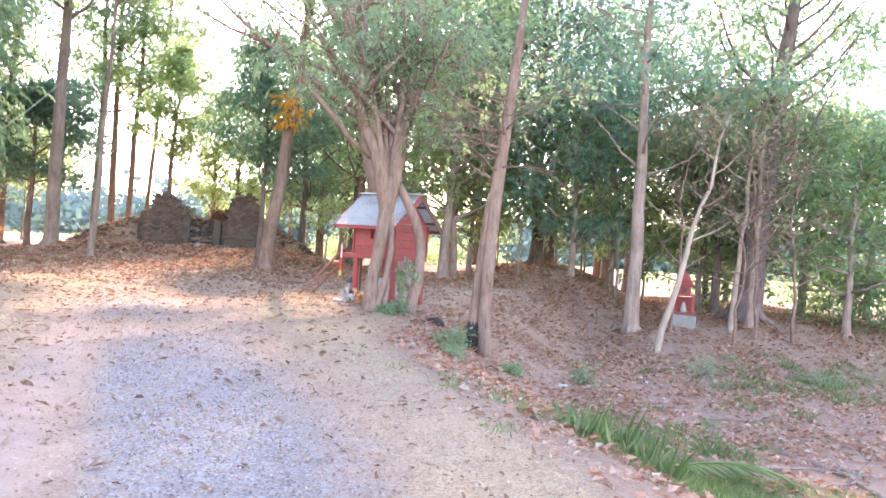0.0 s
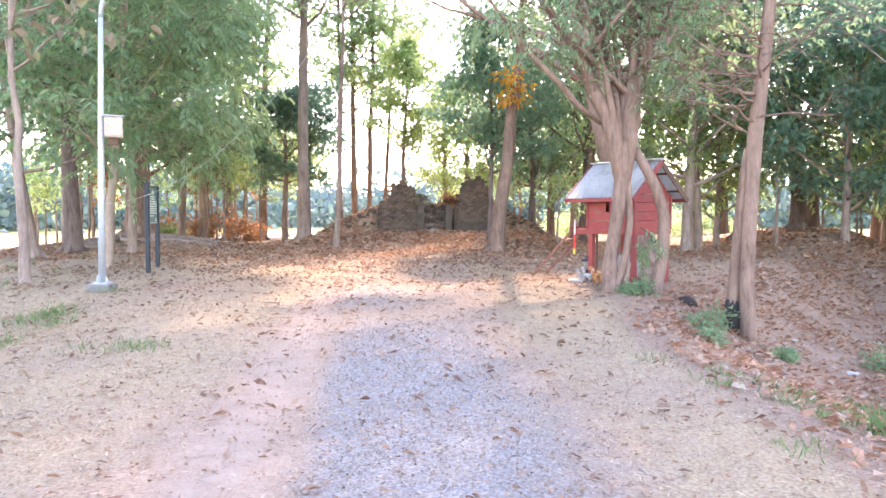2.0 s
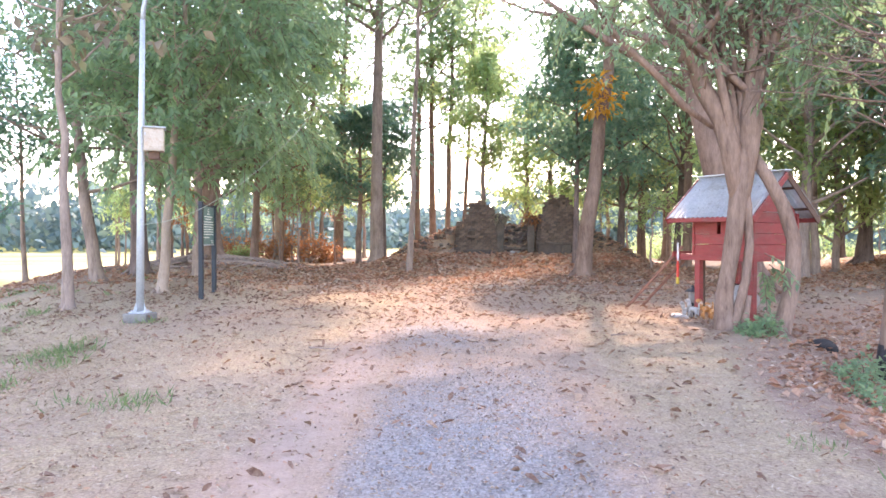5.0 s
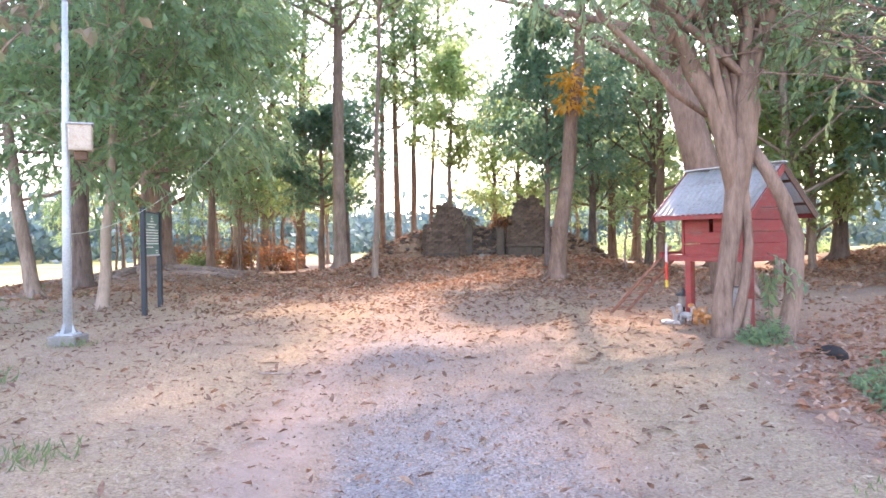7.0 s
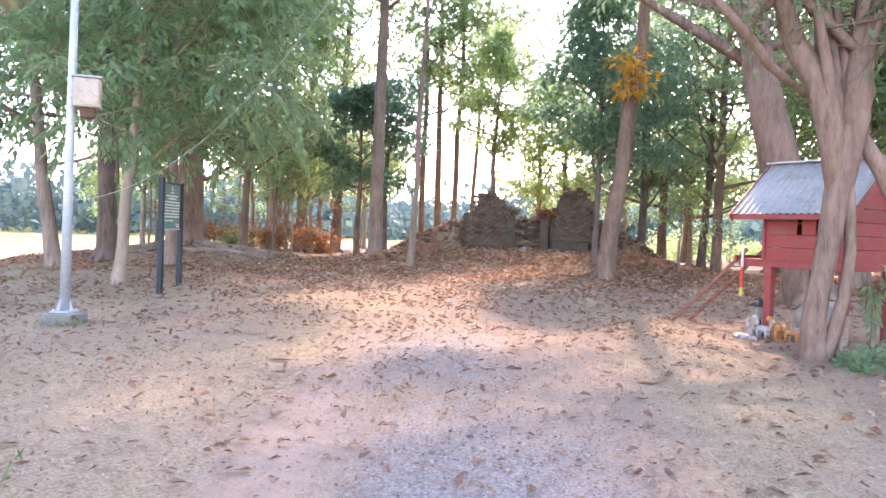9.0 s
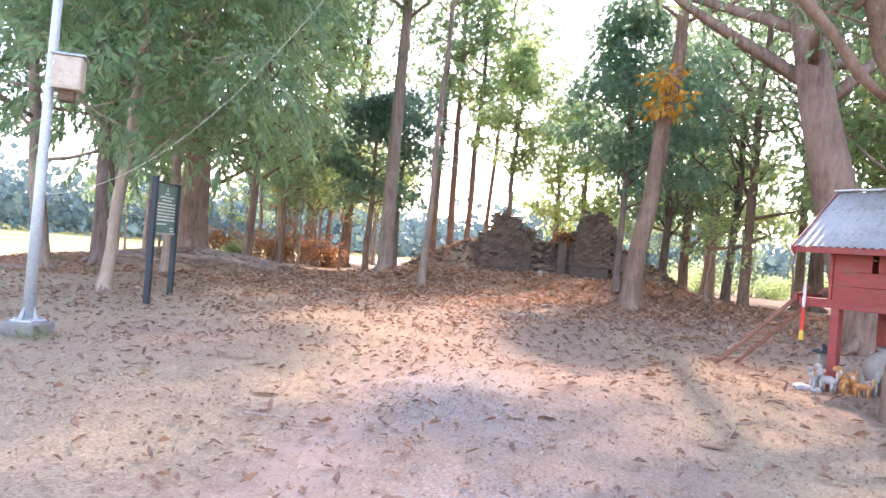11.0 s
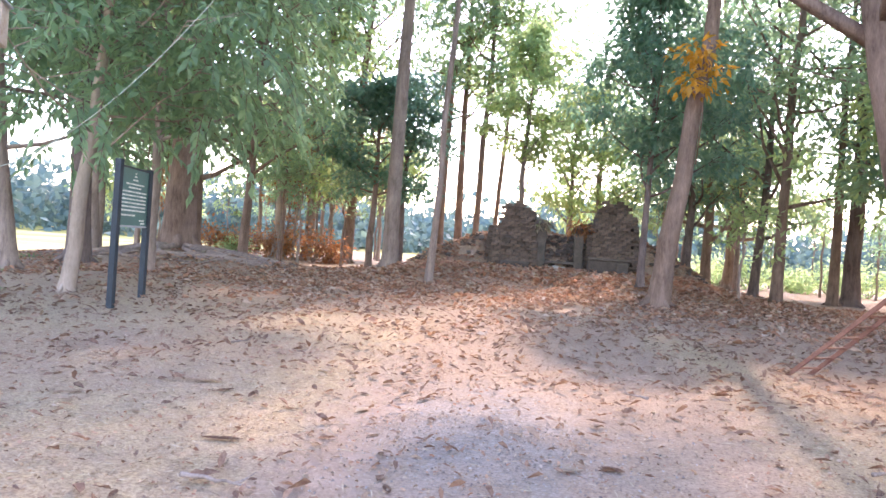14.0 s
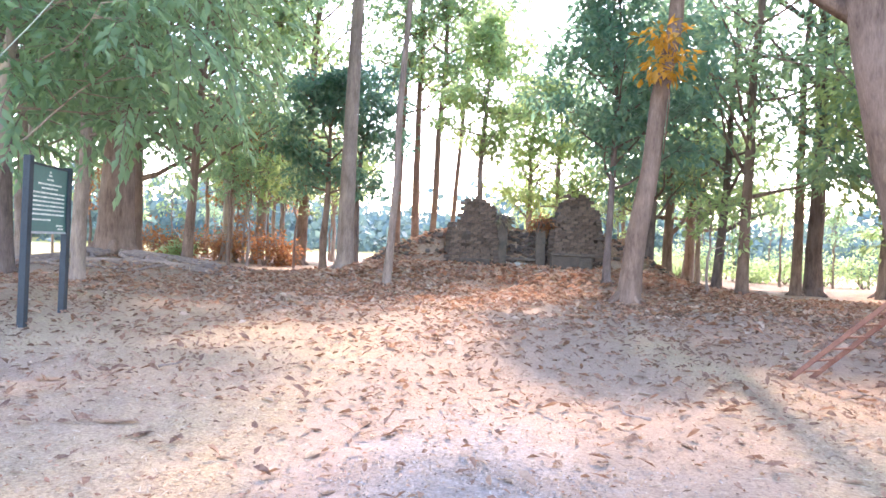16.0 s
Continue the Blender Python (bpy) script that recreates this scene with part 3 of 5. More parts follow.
tree(-5.4, 43, 0.14, 8.5, 0.45, 2.6, BARK_DARK, LEAF_DEEP, 23, "thin dark tree bowing to one side", (0.08, 0), (-0.3, 0), limbs=10, twigs=5, per=14, size=0.24)
tree(-4.78, 36.9, 0.3, 19, 0.52, 5.6, BARK_GREY, LEAF_FRESH, 24, TALL, (0.012, -0.01), limbs=32, twigs=7, per=17, size=0.28, spread=0.6, sway=0.05)
tree(-2.78, 33, 0.12, 14.5, 0.64, 5.0, BARK_GREY, LEAF_FRESH, 25, "thin pale tree standing before the ruin mound", (0.045, -0.03), limbs=26, twigs=7, per=15, size=0.24)
for i, (tx, ty, tr, ln) in enumerate(((-4.5, 51, 0.2, 0.0), (-3.6, 52, 0.24, -0.01), (-2.6, 51, 0.2, 0.02), (-1.7, 52, 0.15, 0.05))):
    tall = tree(tx, ty, tr, 19 + i * 0.7, 0.42, 2.6, BARK_BROWN, LEAF_GOLD if i % 2 else LEAF_FRESH, 30 + i, TALL, (ln, 0), limbs=20, twigs=5, per=10, size=0.3, spread=0.6, sway=0.12)
sprays("high_foliage", [((-3.6, 50.5, 13.5), (2.6, 2.2, 2.4), 90), ((-0.6, 50.5, 15.5), (2.6, 2.2, 2.2), 90), ((1.8, 50.5, 13.6), (1.8, 1.8, 1.8), 46), ((-5.6, 50.5, 17.0), (2.6, 2.2, 2.2), 80), ((-1.6, 50.5, 19.0), (3.4, 2.2, 1.8), 90)], 13, 0.36, 21, LEAF_FRESH, tall, "loose high sprays of pale green leaves")
tree(-0.2, 44.6, 0.15, 9.9, 0.3, 2.3, BARK_GREY, LEAF_GOLD, 36, "thin tree sprouting out of the ruined tower", (0.03, 0), limbs=20, twigs=5, per=15, size=0.26, z=2.2, flare=1.2)
tree(2.4, 48.5, 0.18, 10, 0.22, 2.8, BARK_GREY, LEAF_GOLD, 37, "bright yellow-green tree behind the ruin", limbs=22, twigs=5, per=11, size=0.26, spread=0.6, droop=1.0)
tree(3.9, 49, 0.2, 9.9, 0.22, 2.8, BARK_GREY, LEAF_GOLD, 38, "bright yellow-green tree behind the ruin", limbs=22, twigs=5, per=11, size=0.28, spread=0.6, droop=1.0)

tree(-16.25, 29.3, 0.1, 8.5, 0.4, 2.6, BARK_GREY, LEAF_DEEP, 26, "thin tree with sparse foliage at the field's edge", (-0.05, 0), limbs=14, twigs=5, per=8, size=0.24)
tree(-17.8, 26.5, 0.12, 8.0, 0.25, 3.2, BARK_GREY, LEAF_DEEP, 27, "sparse twisted tree at the field's edge", (0.04, 0), (0.4, 0), limbs=16, twigs=5, per=8, size=0.24, sway=0.25)
tree(-14.2, 22.0, 0.13, 9.6, 0.35, 3.4, BARK_GREY, LEAF_DEEP, 28, "sparse twisted tree at the field's edge", (-0.06, 0), limbs=16, twigs=5, per=8, size=0.22, sway=0.25, bare=3)

# right of the lane
tree(3.75, 30.6, 0.28, 15.5, 0.54, 5.8, BARK_BROWN, LEAF_FRESH, 40, "leaning brown tree with ribbed bark on the open earth", (0.115, 0), limbs=34, twigs=7, per=14, size=0.22, flare=1.35, heavy=0.7)
tree(3.95, 34.6, 0.13, 9.6, 0.3, 2.9, BARK_DARK, LEAF_DEEP, 41, "dark tree with a dense blue-green crown beside the ruin", limbs=26, twigs=6, per=16, spread=0.5, size=0.24, droop=0.8)
tree(7.0, 42, 0.2, 9.5, 0.2, 3.4, BARK_DARK, LEAF_DEEP, 42, "dark tree with a dense blue-green crown beside the ruin", limbs=20, twigs=6, per=14, spread=0.6, size=0.28)
tree(8.8, 46, 0.25, 14, 0.16, 4.0, BARK_BROWN, LEAF_FRESH, 43, GREY_TREE, limbs=16, per=9, size=0.3, spread=0.6)
tree(11.5, 52, 0.3, 14, 0.18, 4.0, BARK_BROWN, LEAF_FRESH, 44, GREY_TREE, (0.02, 0), limbs=18, per=12, size=0.32, spread=0.6)
tree(9.7, 41.8, 0.2, 12, 0.2, 3.2, BARK_DARK, LEAF_FRESH, 45, "dark slender tree with a curving trunk", (0.015, 0), (0.25, 0), limbs=16, per=12, size=0.26)
tree(9.1, 37.3, 0.21, 14, 0.24, 3.4, BARK_BROWN, LEAF_FRESH, 46, GREY_TREE, (0.012, 0), limbs=18, per=12, size=0.24)
tree(12.2, 40.2, 0.2, 14, 0.5, 3.0, BARK_BROWN, LEAF_FRESH, 47, GREY_TREE, limbs=10, per=10, size=0.26)
tree(13.0, 40.6, 0.33, 15, 0.35, 4.0, BARK_DARK, LEAF_DEEP, 48, "dark many-limbed tree at the field's edge", (0.0, 0), limbs=14, per=9, size=0.26, heavy=1.5, bare=3)
tree(14.6, 38.4, 0.28, 13, 0.2, 4.2, BARK_GREY, LEAF_DEEP, 49, GREY_TREE, limbs=20, twigs=6, per=14, size=0.28)
tree(7.35, 23.8, 0.46, 14, 0.34, 5.4, BARK_BROWN, LEAF_FRESH, 50, "huge leaning old tree behind the spirit house", (-0.25, 0.0), limbs=30, twigs=7, per=15, size=0.2, heavy=1.1, sides=18, flare=1.4, bare=4)
for i, (tx, ty, tr, th, mt, lf) in enumerate(((11.5, 31, 0.22, 11, BARK_GREY, LEAF_FRESH), (12.6, 32.5, 0.16, 10, BARK_GREY, LEAF_GOLD), (15.5, 35, 0.3, 12, BARK_DARK, LEAF_DEEP), (17.4, 33.5, 0.34, 13, BARK_DARK, LEAF_DEEP),
                                              (20, 37, 0.3, 14, BARK_DARK, LEAF_DEEP), (22.5, 35, 0.28, 13, BARK_GREY, LEAF_DEEP), (24.5, 39, 0.3, 14, BARK_BROWN, LEAF_FRESH), (18.2, 43, 0.25, 13, BARK_DARK, LEAF_FRESH), (28, 41, 0.3, 14, BARK_DARK, LEAF_DEEP))):
    tree(tx, ty, tr, th, 0.22, 3.8, mt, lf, 60 + i, "shady woodland tree with dense foliage over leaf litter", (0.03 * (-1) ** i, 0), limbs=20, twigs=6, per=12, spread=0.6, size=0.27)
tree(15.6, 22.7, 0.27, 13, 0.4, 4.0, BARK_GREY, LEAF_DEEP, 70, "straight grey tree on the leaf-covered bank", (0.0, 0), heavy=0.45, limbs=20, twigs=6, per=14, size=0.22)
tree(15.0, 20.4, 0.12, 8.0, 0.45, 2.4, BARK_PALE, LEAF_TAN, 71, "pale slanting sapling on the leaf-covered bank", (0.3, 0), limbs=10, twigs=4, per=5, size=0.2, bare=5)
tree(21.3, 23.4, 0.55, 14, 0.36, 5.0, BARK_DARK, LEAF_FRESH, 72, "great dark-barked leaning tree beside the small shrine", (0.11, 0), limbs=30, twigs=7, per=18, size=0.24, heavy=0.6, sides=16)
tree(19.2, 21.8, 0.11, 9, 0.4, 2.6, BARK_PALE, LEAF_TAN, 73, "thin pale tree with bare twiggy branches", (0.07, 0), limbs=12, twigs=5, per=3, size=0.18, bare=6)
tree(20.4, 22.2, 0.15, 9, 0.35, 2.8, BARK_GREY, LEAF_FRESH, 74, "grey tree beside the small shrine", (0.03, 0), limbs=12, twigs=5, per=8, size=0.2, bare=4)
tree(24.5, 21.5, 0.16, 8, 0.15, 4.0, BARK_GREY, LEAF_FRESH, 75, "spreading green tree overhanging the pool", limbs=24, twigs=6, per=12, spread=0.6, size=0.22, rise=0.2, droop=1.0)
dark = tree(22.6, 26.5, 0.2, 9.5, 0.3, 3.6, BARK_DARK, LEAF_FRESH, 77, "leafy tree behind the small shrine", limbs=20, twigs=6, per=12, spread=0.5, size=0.22)
sprays("hanging_foliage", [((20.5, 26.0, 7.0), (2.8, 2.2, 2.4), 110), ((24.5, 26.0, 6.0), (2.6, 2.2, 2.6), 110), ((17.6, 26.5, 8.0), (2.4, 2.0, 2.2), 80), ((28.0, 26.0, 10.6), (3.2, 2.2, 2.6), 110), ((23.5, 26.0, 11.2), (3.0, 2.2, 2.4), 110), ((31.0, 26.5, 8.0), (2.8, 2.2, 3.0), 90)], 13, 0.25, 8, LEAF_FRESH, dark, "loose pale green sprays of leaves")
for i, (bx, by) in enumerate(((18.3, 20.6), (19.8, 21.2), (16.6, 21.8), (20.9, 20.6))):
    tree(bx, by, 0.06, 6.5 + i * 0.6, 0.25, 2.4, BARK_BROWN, LEAF_TAN, 780 + i, "thin bare tree of tangled pale twigs", (0.06 * (-1) ** i, 0), limbs=16, twigs=7, per=1, size=0.14, bare=2, sides=6, flare=1.2, sway=0.2)
tree(27, 26, 0.2, 9, 0.15, 4.5, BARK_GREY, LEAF_GOLD, 76, "spreading green tree overhanging the pool", limbs=24, twigs=6, per=18, spread=0.6, size=0.26, rise=0.1, droop=1.0)

for i, (tx, ty, th, lf) in enumerate(((28, 21, 8, LEAF_FRESH), (31, 26, 9, LEAF_DEEP), (25, 30, 9, LEAF_GOLD), (22.5, 27.5, 7, LEAF_FRESH), (29, 33, 9.5, LEAF_FRESH), (19.5, 30, 8, LEAF_GOLD), (16.5, 28.5, 8.5, LEAF_DEEP), (14, 34, 8, LEAF_GOLD), (-15, 35, 9, LEAF_FRESH), (-18, 43, 9, LEAF_FRESH), (-15.5, 52, 9, LEAF_GOLD), (-12.5, 55, 8, LEAF_FRESH), (-9, 56, 7, LEAF_GOLD), (-13, 31.5, 9, LEAF_FRESH), (7.5, 50, 8, LEAF_FRESH), (10.5, 47, 7, LEAF_GOLD))):
    tree(tx, ty, 0.15, th, 0.12 if tx > 12 else 0.42, 3.6, BARK_GREY, lf, 90 + i, "leafy low-branching tree filling the understorey", limbs=26, twigs=6, per=10, spread=0.6, size=0.28, rise=0.4, droop=0.9)


def orange_spray():
    """A climbing cluster of withered orange leaves high on the leaning trunk."""
    rng = random.Random(44)
    root = thing("creeper", 4.45, 30.35, 6.2, "withered orange creeper leaves clinging to the leaning trunk", "creeper")
    tb = Tubes()
    tb.add([(0, 0.05, -2.0), (0.02, -0.2, -0.8), (0.0, -0.25, 0.0), (0.1, -0.3, 1.2)], [0.02, 0.018, 0.014, 0.008], 5)
    link("stem", tb.mesh("stem"), BARK_BROWN, root)
    spots = [(rng.uniform(-0.5, 0.35), rng.uniform(-0.6, 0.1), rng.uniform(-0.1, 1.1)) for _ in range(15)]
    scatter_leaves("foliage", spots, 13, 0.2, 0.26, rng, LEAF_ORANGE, root, 1.0, 0.45)


orange_spray()


def twisted_tree():
    """Two entwined stems before the spirit house, opening into many upright limbs."""
    rng = random.Random(80)
    x, y = 4.75, 17.45
    z = at(x, y)
    root = thing("tree", x, y, z, "twisted many-stemmed brown tree entwined before the spirit house", "tree", "trees of the grove")
    tb = Tubes()

    def stem(points, radii, sides=12):
        tb.add([Vector(p) - Vector((x, y, z)) for p in points], radii, sides, 0.2, 4.1)

    stem([(4.76, 17.4, z - 0.15), (4.74, 17.42, z + 0.12), (4.74, 17.45, 0.75), (4.82, 17.45, 1.25), (4.9, 17.45, 1.8), (4.98, 17.45, 2.5), (5.02, 17.45, 3.1), (5.04, 17.5, 3.5)], [0.25, 0.18, 0.14, 0.14, 0.15, 0.17, 0.18, 0.14])
    stem([(4.78, 17.3, z - 0.1), (4.9, 17.3, 0.4), (5.05, 17.32, 1.0), (5.12, 17.35, 1.6), (5.1, 17.4, 2.3), (5.04, 17.42, 2.8)], [0.1, 0.08, 0.075, 0.075, 0.075, 0.06])
    stem([(5.0, 17.3, z - 0.1), (5.03, 17.28, 0.35), (5.1, 17.3, 0.75)], [0.08, 0.07, 0.04], 8)
    stem([(5.68, 17.35, at(5.7, 17.3) - 0.15), (5.68, 17.38, 0.1), (5.85, 17.4, 0.9), (5.88, 17.4, 1.7), (5.7, 17.42, 2.3), (5.45, 17.43, 2.75), (5.2, 17.45, 3.15)], [0.2, 0.16, 0.13, 0.12, 0.12, 0.11, 0.1])
    spots = []
    # two heavy limbs, a sheaf of upright stems between them, then thinner ones around
    limbs = [((4.98, 17.45, 2.75), (3.15, 17.5, 6.3), 0.19, 0.25), ((5.06, 17.42, 2.8), (6.05, 17.35, 6.4), 0.18, -0.3), ((4.96, 17.5, 2.9), (4.1, 17.8, 7.4), 0.13, 0.1), ((5.1, 17.5, 3.0), (5.6, 17.8, 7.6), 0.13, -0.1)]
    for k in range(9):
        limbs.append(((4.95 + 0.03 * k, 17.45 + 0.02 * (k % 3), 2.7 + 0.12 * (k % 4)), (4.1 + 0.24 * k + rng.uniform(-0.15, 0.15), 17.2 + 0.3 * (k % 3), 6.2 + 0.4 * (k % 4)), rng.uniform(0.06, 0.1), rng.uniform(-0.15, 0.15)))
    for k in range(7):
        s0 = 0.25 + 0.08 * k
        a0 = Vector(limbs[k % 4][0]).lerp(Vector(limbs[k % 4][1]), s0)
        limbs.append((a0, (2.0 + 0.85 * k, 16.6 + 0.35 * (k % 4), 6.0 + 0.5 * (k % 3)), 0.07, rng.uniform(-0.2, 0.2)))
    for a, e, tr, bow in limbs:
        a, e = Vector(a), Vector(e)
        pts = [a.lerp(e, s) + Vector((bow * math.sin(s * math.pi) + rng.uniform(-0.07, 0.07), rng.uniform(-0.08, 0.08), 0)) * (0 < s < 1) for s in (0, 0.15, 0.3, 0.45, 0.6, 0.8, 1)]
        if tr > 0.071 or a.z < 3.2:
            pts[0] = Vector((5.0, 17.45, a.z - 0.75))
        stem(pts, [tr * v for v in (0.5, 0.95, 0.88, 0.76, 0.62, 0.45, 0.28)], 9)
        rel = [p - Vector((x, y, z)) for p in pts]
        for _ in range(5):
            b = rng.uniform(0, 6.283)
            ln = rng.uniform(0.7, 1.7)
            tw = limb(tb, along(rel, rng.uniform(0.45, 1)), (math.cos(b), math.sin(b), rng.uniform(0.0, 0.9)), ln, 0.022, rng, 0.3, 5, 4)
            for _ in range(3):
                c = rng.uniform(0, 6.283)
                sub = limb(tb, along(tw, rng.uniform(0.4, 1)), (math.cos(c), math.sin(c), rng.uniform(-0.5, 0.4)), ln * 0.45, 0.008, rng, 0.1, 3, 3)
                spots += [sub[1], sub[3]]
    link("trunk", tb.mesh("trunk"), BARK_BROWN, root)
    keep = [s for s in spots if rng.random() < 0.42]
    scatter_leaves("crown", keep, 17, 0.3, 0.13, rng, LEAF_FRESH, root, 0.8, 0.4, "loose fresh green leaves")
    sprays("leaf_sprays", [((5.75, 16.9, 4.9), (0.6, 0.5, 0.55), 26), ((6.3, 16.8, 4.35), (0.4, 0.4, 0.35), 14), ((3.1, 17.2, 5.4), (0.9, 0.7, 0.7), 34), ((2.2, 17.2, 6.1), (1.0, 0.8, 0.7), 36), ((4.3, 17.0, 6.6), (1.1, 0.8, 0.7), 44), ((6.4, 17.1, 6.3), (1.1, 0.8, 0.7), 44), ((7.3, 17.3, 5.4), (0.7, 0.6, 0.5), 20),
                           ((5.2, 17.0, 1.2), (0.25, 0.15, 0.4), 8)], 12, 0.17, 12, LEAF_FRESH, root, "bright green sprays of leaves")


twisted_tree()


def front_tree():
    """Two stems on the slope, one charred at its foot, with bare twigs."""
    rng = random.Random(81)
    x, y = 7.05, 16.1
    z = at(x, y)
    root = thing("tree", x, y, z, "twin-stemmed brown tree with a charred foot and bare twigs", "tree", "trees of the grove")
    tb = Tubes()
    o = Vector((x, y, z))

    def rel(points):
        return [Vector(p) - o for p in points]

    tb.add(rel([(7.1, 16.1, z - 0.15), (7.09, 16.1, z + 0.2), (7.04, 16.1, 0.5), (7.08, 16.1, 1.8), (7.14, 16.1, 3.2), (7.28, 16.1, 4.6), (7.5, 16.2, 6.5), (7.7, 16.3, 9)]), [0.2, 0.15, 0.14, 0.14, 0.15, 0.13, 0.1, 0.05], 12, 0.16, 2.0)
    tb.add(rel([(6.86, 16.35, z - 0.1), (6.88, 16.35, z + 0.3), (6.92, 16.3, 0.6), (6.96, 16.25, 1.6), (7.02, 16.2, 2.5), (7.05, 16.15, 3.0)]), [0.2, 0.15, 0.13, 0.12, 0.11, 0.08], 10, 0.16, 3.0)
    line = rel([(7.14, 16.1, 3.2), (7.28, 16.1, 4.6), (7.5, 16.2, 6.5), (7.7, 16.3, 9)])
    spots = []
    for i in range(24):
        a = rng.uniform(1.9, 4.6) if i < 17 else rng.uniform(-1.4, 1.4)
        ln = rng.uniform(1.6, 3.0)
        start = along(line, rng.uniform(0, 0.5)) if i < 17 else along(line, rng.uniform(0.2, 1))
        b = limb(tb, start, (math.cos(a), math.sin(a), rng.uniform(-0.15, 0.35)), ln, 0.024, rng, 0.0, 6, 5)
        for _ in range(6):
            c = rng.uniform(0, 6.283)
            tw = limb(tb, along(b, rng.uniform(0.3, 1)), (math.cos(c), math.sin(c), rng.uniform(-0.4, 0.6)), ln * 0.4, 0.012, rng, 0.0, 4, 3)
            for _ in range(2):
                c = rng.uniform(0, 6.283)
                limb(tb, along(tw, rng.uniform(0.3, 1)), (math.cos(c), math.sin(c), rng.uniform(-0.5, 0.5)), ln * 0.22, 0.006, rng, 0.0, 3, 3)
            if i >= 17:
                spots += [tw[2], tw[4]]
    link("trunk", tb.mesh("trunk"), BARK_BROWN, root)
    ch = Tubes()
    ch.add(rel([(6.86, 16.35, z - 0.08), (6.875, 16.34, z + 0.3), (6.9, 16.33, z + 0.75)]), [0.215, 0.168, 0.145], 12, 0.16, 3.0)
    link("charred_foot", ch.mesh("charred_foot"), CHARRED, root, "blackened bark at the foot")
    scatter_leaves("crown", spots, 9, 0.3, 0.16, rng, LEAF_FRESH, root, 0.6)


front_tree()


def sapling(x, y, h, leaf, seed, label, per=5, size=0.2, mat=BARK_GREY):
    return tree(x, y, 0.04 + 0.006 * h, h, 0.48, 1.1, mat, leaf, seed, label, limbs=9, twigs=3, per=per, spread=0.3, size=size, flare=1.1, sides=6, name="sapling")


rs = random.Random(7)
for i in range(36):
    sx = rs.uniform(-22, -7.5)
    sapling(sx, rs.uniform(40, 60), rs.uniform(3.5, 9), rs.choice((LEAF_FRESH, LEAF_FRESH, LEAF_GOLD, LEAF_RUST if sx > -17 else LEAF_FRESH)), 200 + i, "thin understorey sapling among the trunks", mat=rs.choice((BARK_BROWN, BARK_GREY)))
for i in range(18):
    sapling(rs.uniform(5, 26), rs.uniform(46, 60), rs.uniform(2.5, 6), rs.choice((LEAF_FRESH, LEAF_GOLD)), 240 + i, "thin understorey sapling among the trunks")
for i in range(8):
    sapling(rs.uniform(13, 26), rs.uniform(27, 34), rs.uniform(3, 6), rs.choice((LEAF_FRESH, LEAF_DEEP, LEAF_GOLD)), 260 + i, "thin understorey sapling among the trunks")
sapling(6.9, 34.2, 3.0, LEAF_GOLD, 280, "thin bare-stemmed sapling by the mound", per=4)


def shrub(x, y, h, w, leaf, seed, label, n=60, per=10, size=0.12, name="shrub"):
    rng = random.Random(seed)
    root = thing(name, x, y, at(x, y), label, "shrub")
    tb, spots = Tubes(), []
    for _ in range(max(5, n // 7)):
        a = rng.uniform(0, 6.283)
        p = limb(tb, (0, 0, -0.04), (math.cos(a) * w, math.sin(a) * w, h), math.hypot(w, h) * rng.uniform(0.6, 1.05), 0.012 + 0.006 * h, rng, 0.1, 5, 4)
        spots += [along(p, rng.uniform(0.3, 1)) for _ in range(7)]
    link("stem", tb.mesh("stem"), BARK_BROWN, root)
    scatter_leaves("foliage", spots, per, 0.16 * (h + w), size, rng, leaf, root, 0.3, 0.5)
    return root


for i, (sx, sy, h, w) in enumerate(((6.45, 16.0, 0.45, 0.3), (5.9, 15.2, 0.25, 0.35), (7.5, 15.5, 0.25, 0.2), (9.9, 16.2, 0.4, 0.35), (5.5, 14.2, 0.18, 0.35), (14.3, 17.4, 0.5, 0.5), (17.9, 16.6, 0.5, 0.5), (5.3, 16.9, 0.3, 0.3), (4.95, 16.7, 0.18, 0.25))):
    shrub(sx, sy, h, w, LEAF_FRESH, 300 + i, "small green shrub in the leaf litter", 28, 7, 0.1)
for i in range(12):
    shrub(rs.uniform(11, 24), rs.uniform(50, 66), rs.uniform(1.0, 2.2), rs.uniform(1, 1.8), LEAF_GOLD, 320 + i, "sunlit bush at the edge of the field", 60, 12, 0.22)
for i in range(9):
    shrub(rs.uniform(-15.5, -9.0), rs.uniform(44, 53), rs.uniform(0.9, 1.8), rs.uniform(0.7, 1.2), rs.choice((LEAF_RUST, LEAF_RUST, LEAF_GOLD)), 340 + i, "dry rust-coloured bush among the trunks", 60, 10, 0.2)
for i in range(10):
    shrub(rs.uniform(22, 36), rs.uniform(17, 30), rs.uniform(1.5, 3), rs.uniform(1.5, 2.5), rs.choice((LEAF_FRESH, LEAF_GOLD)), 360 + i, "dense green bush beside the pool", 70, 14, 0.2)


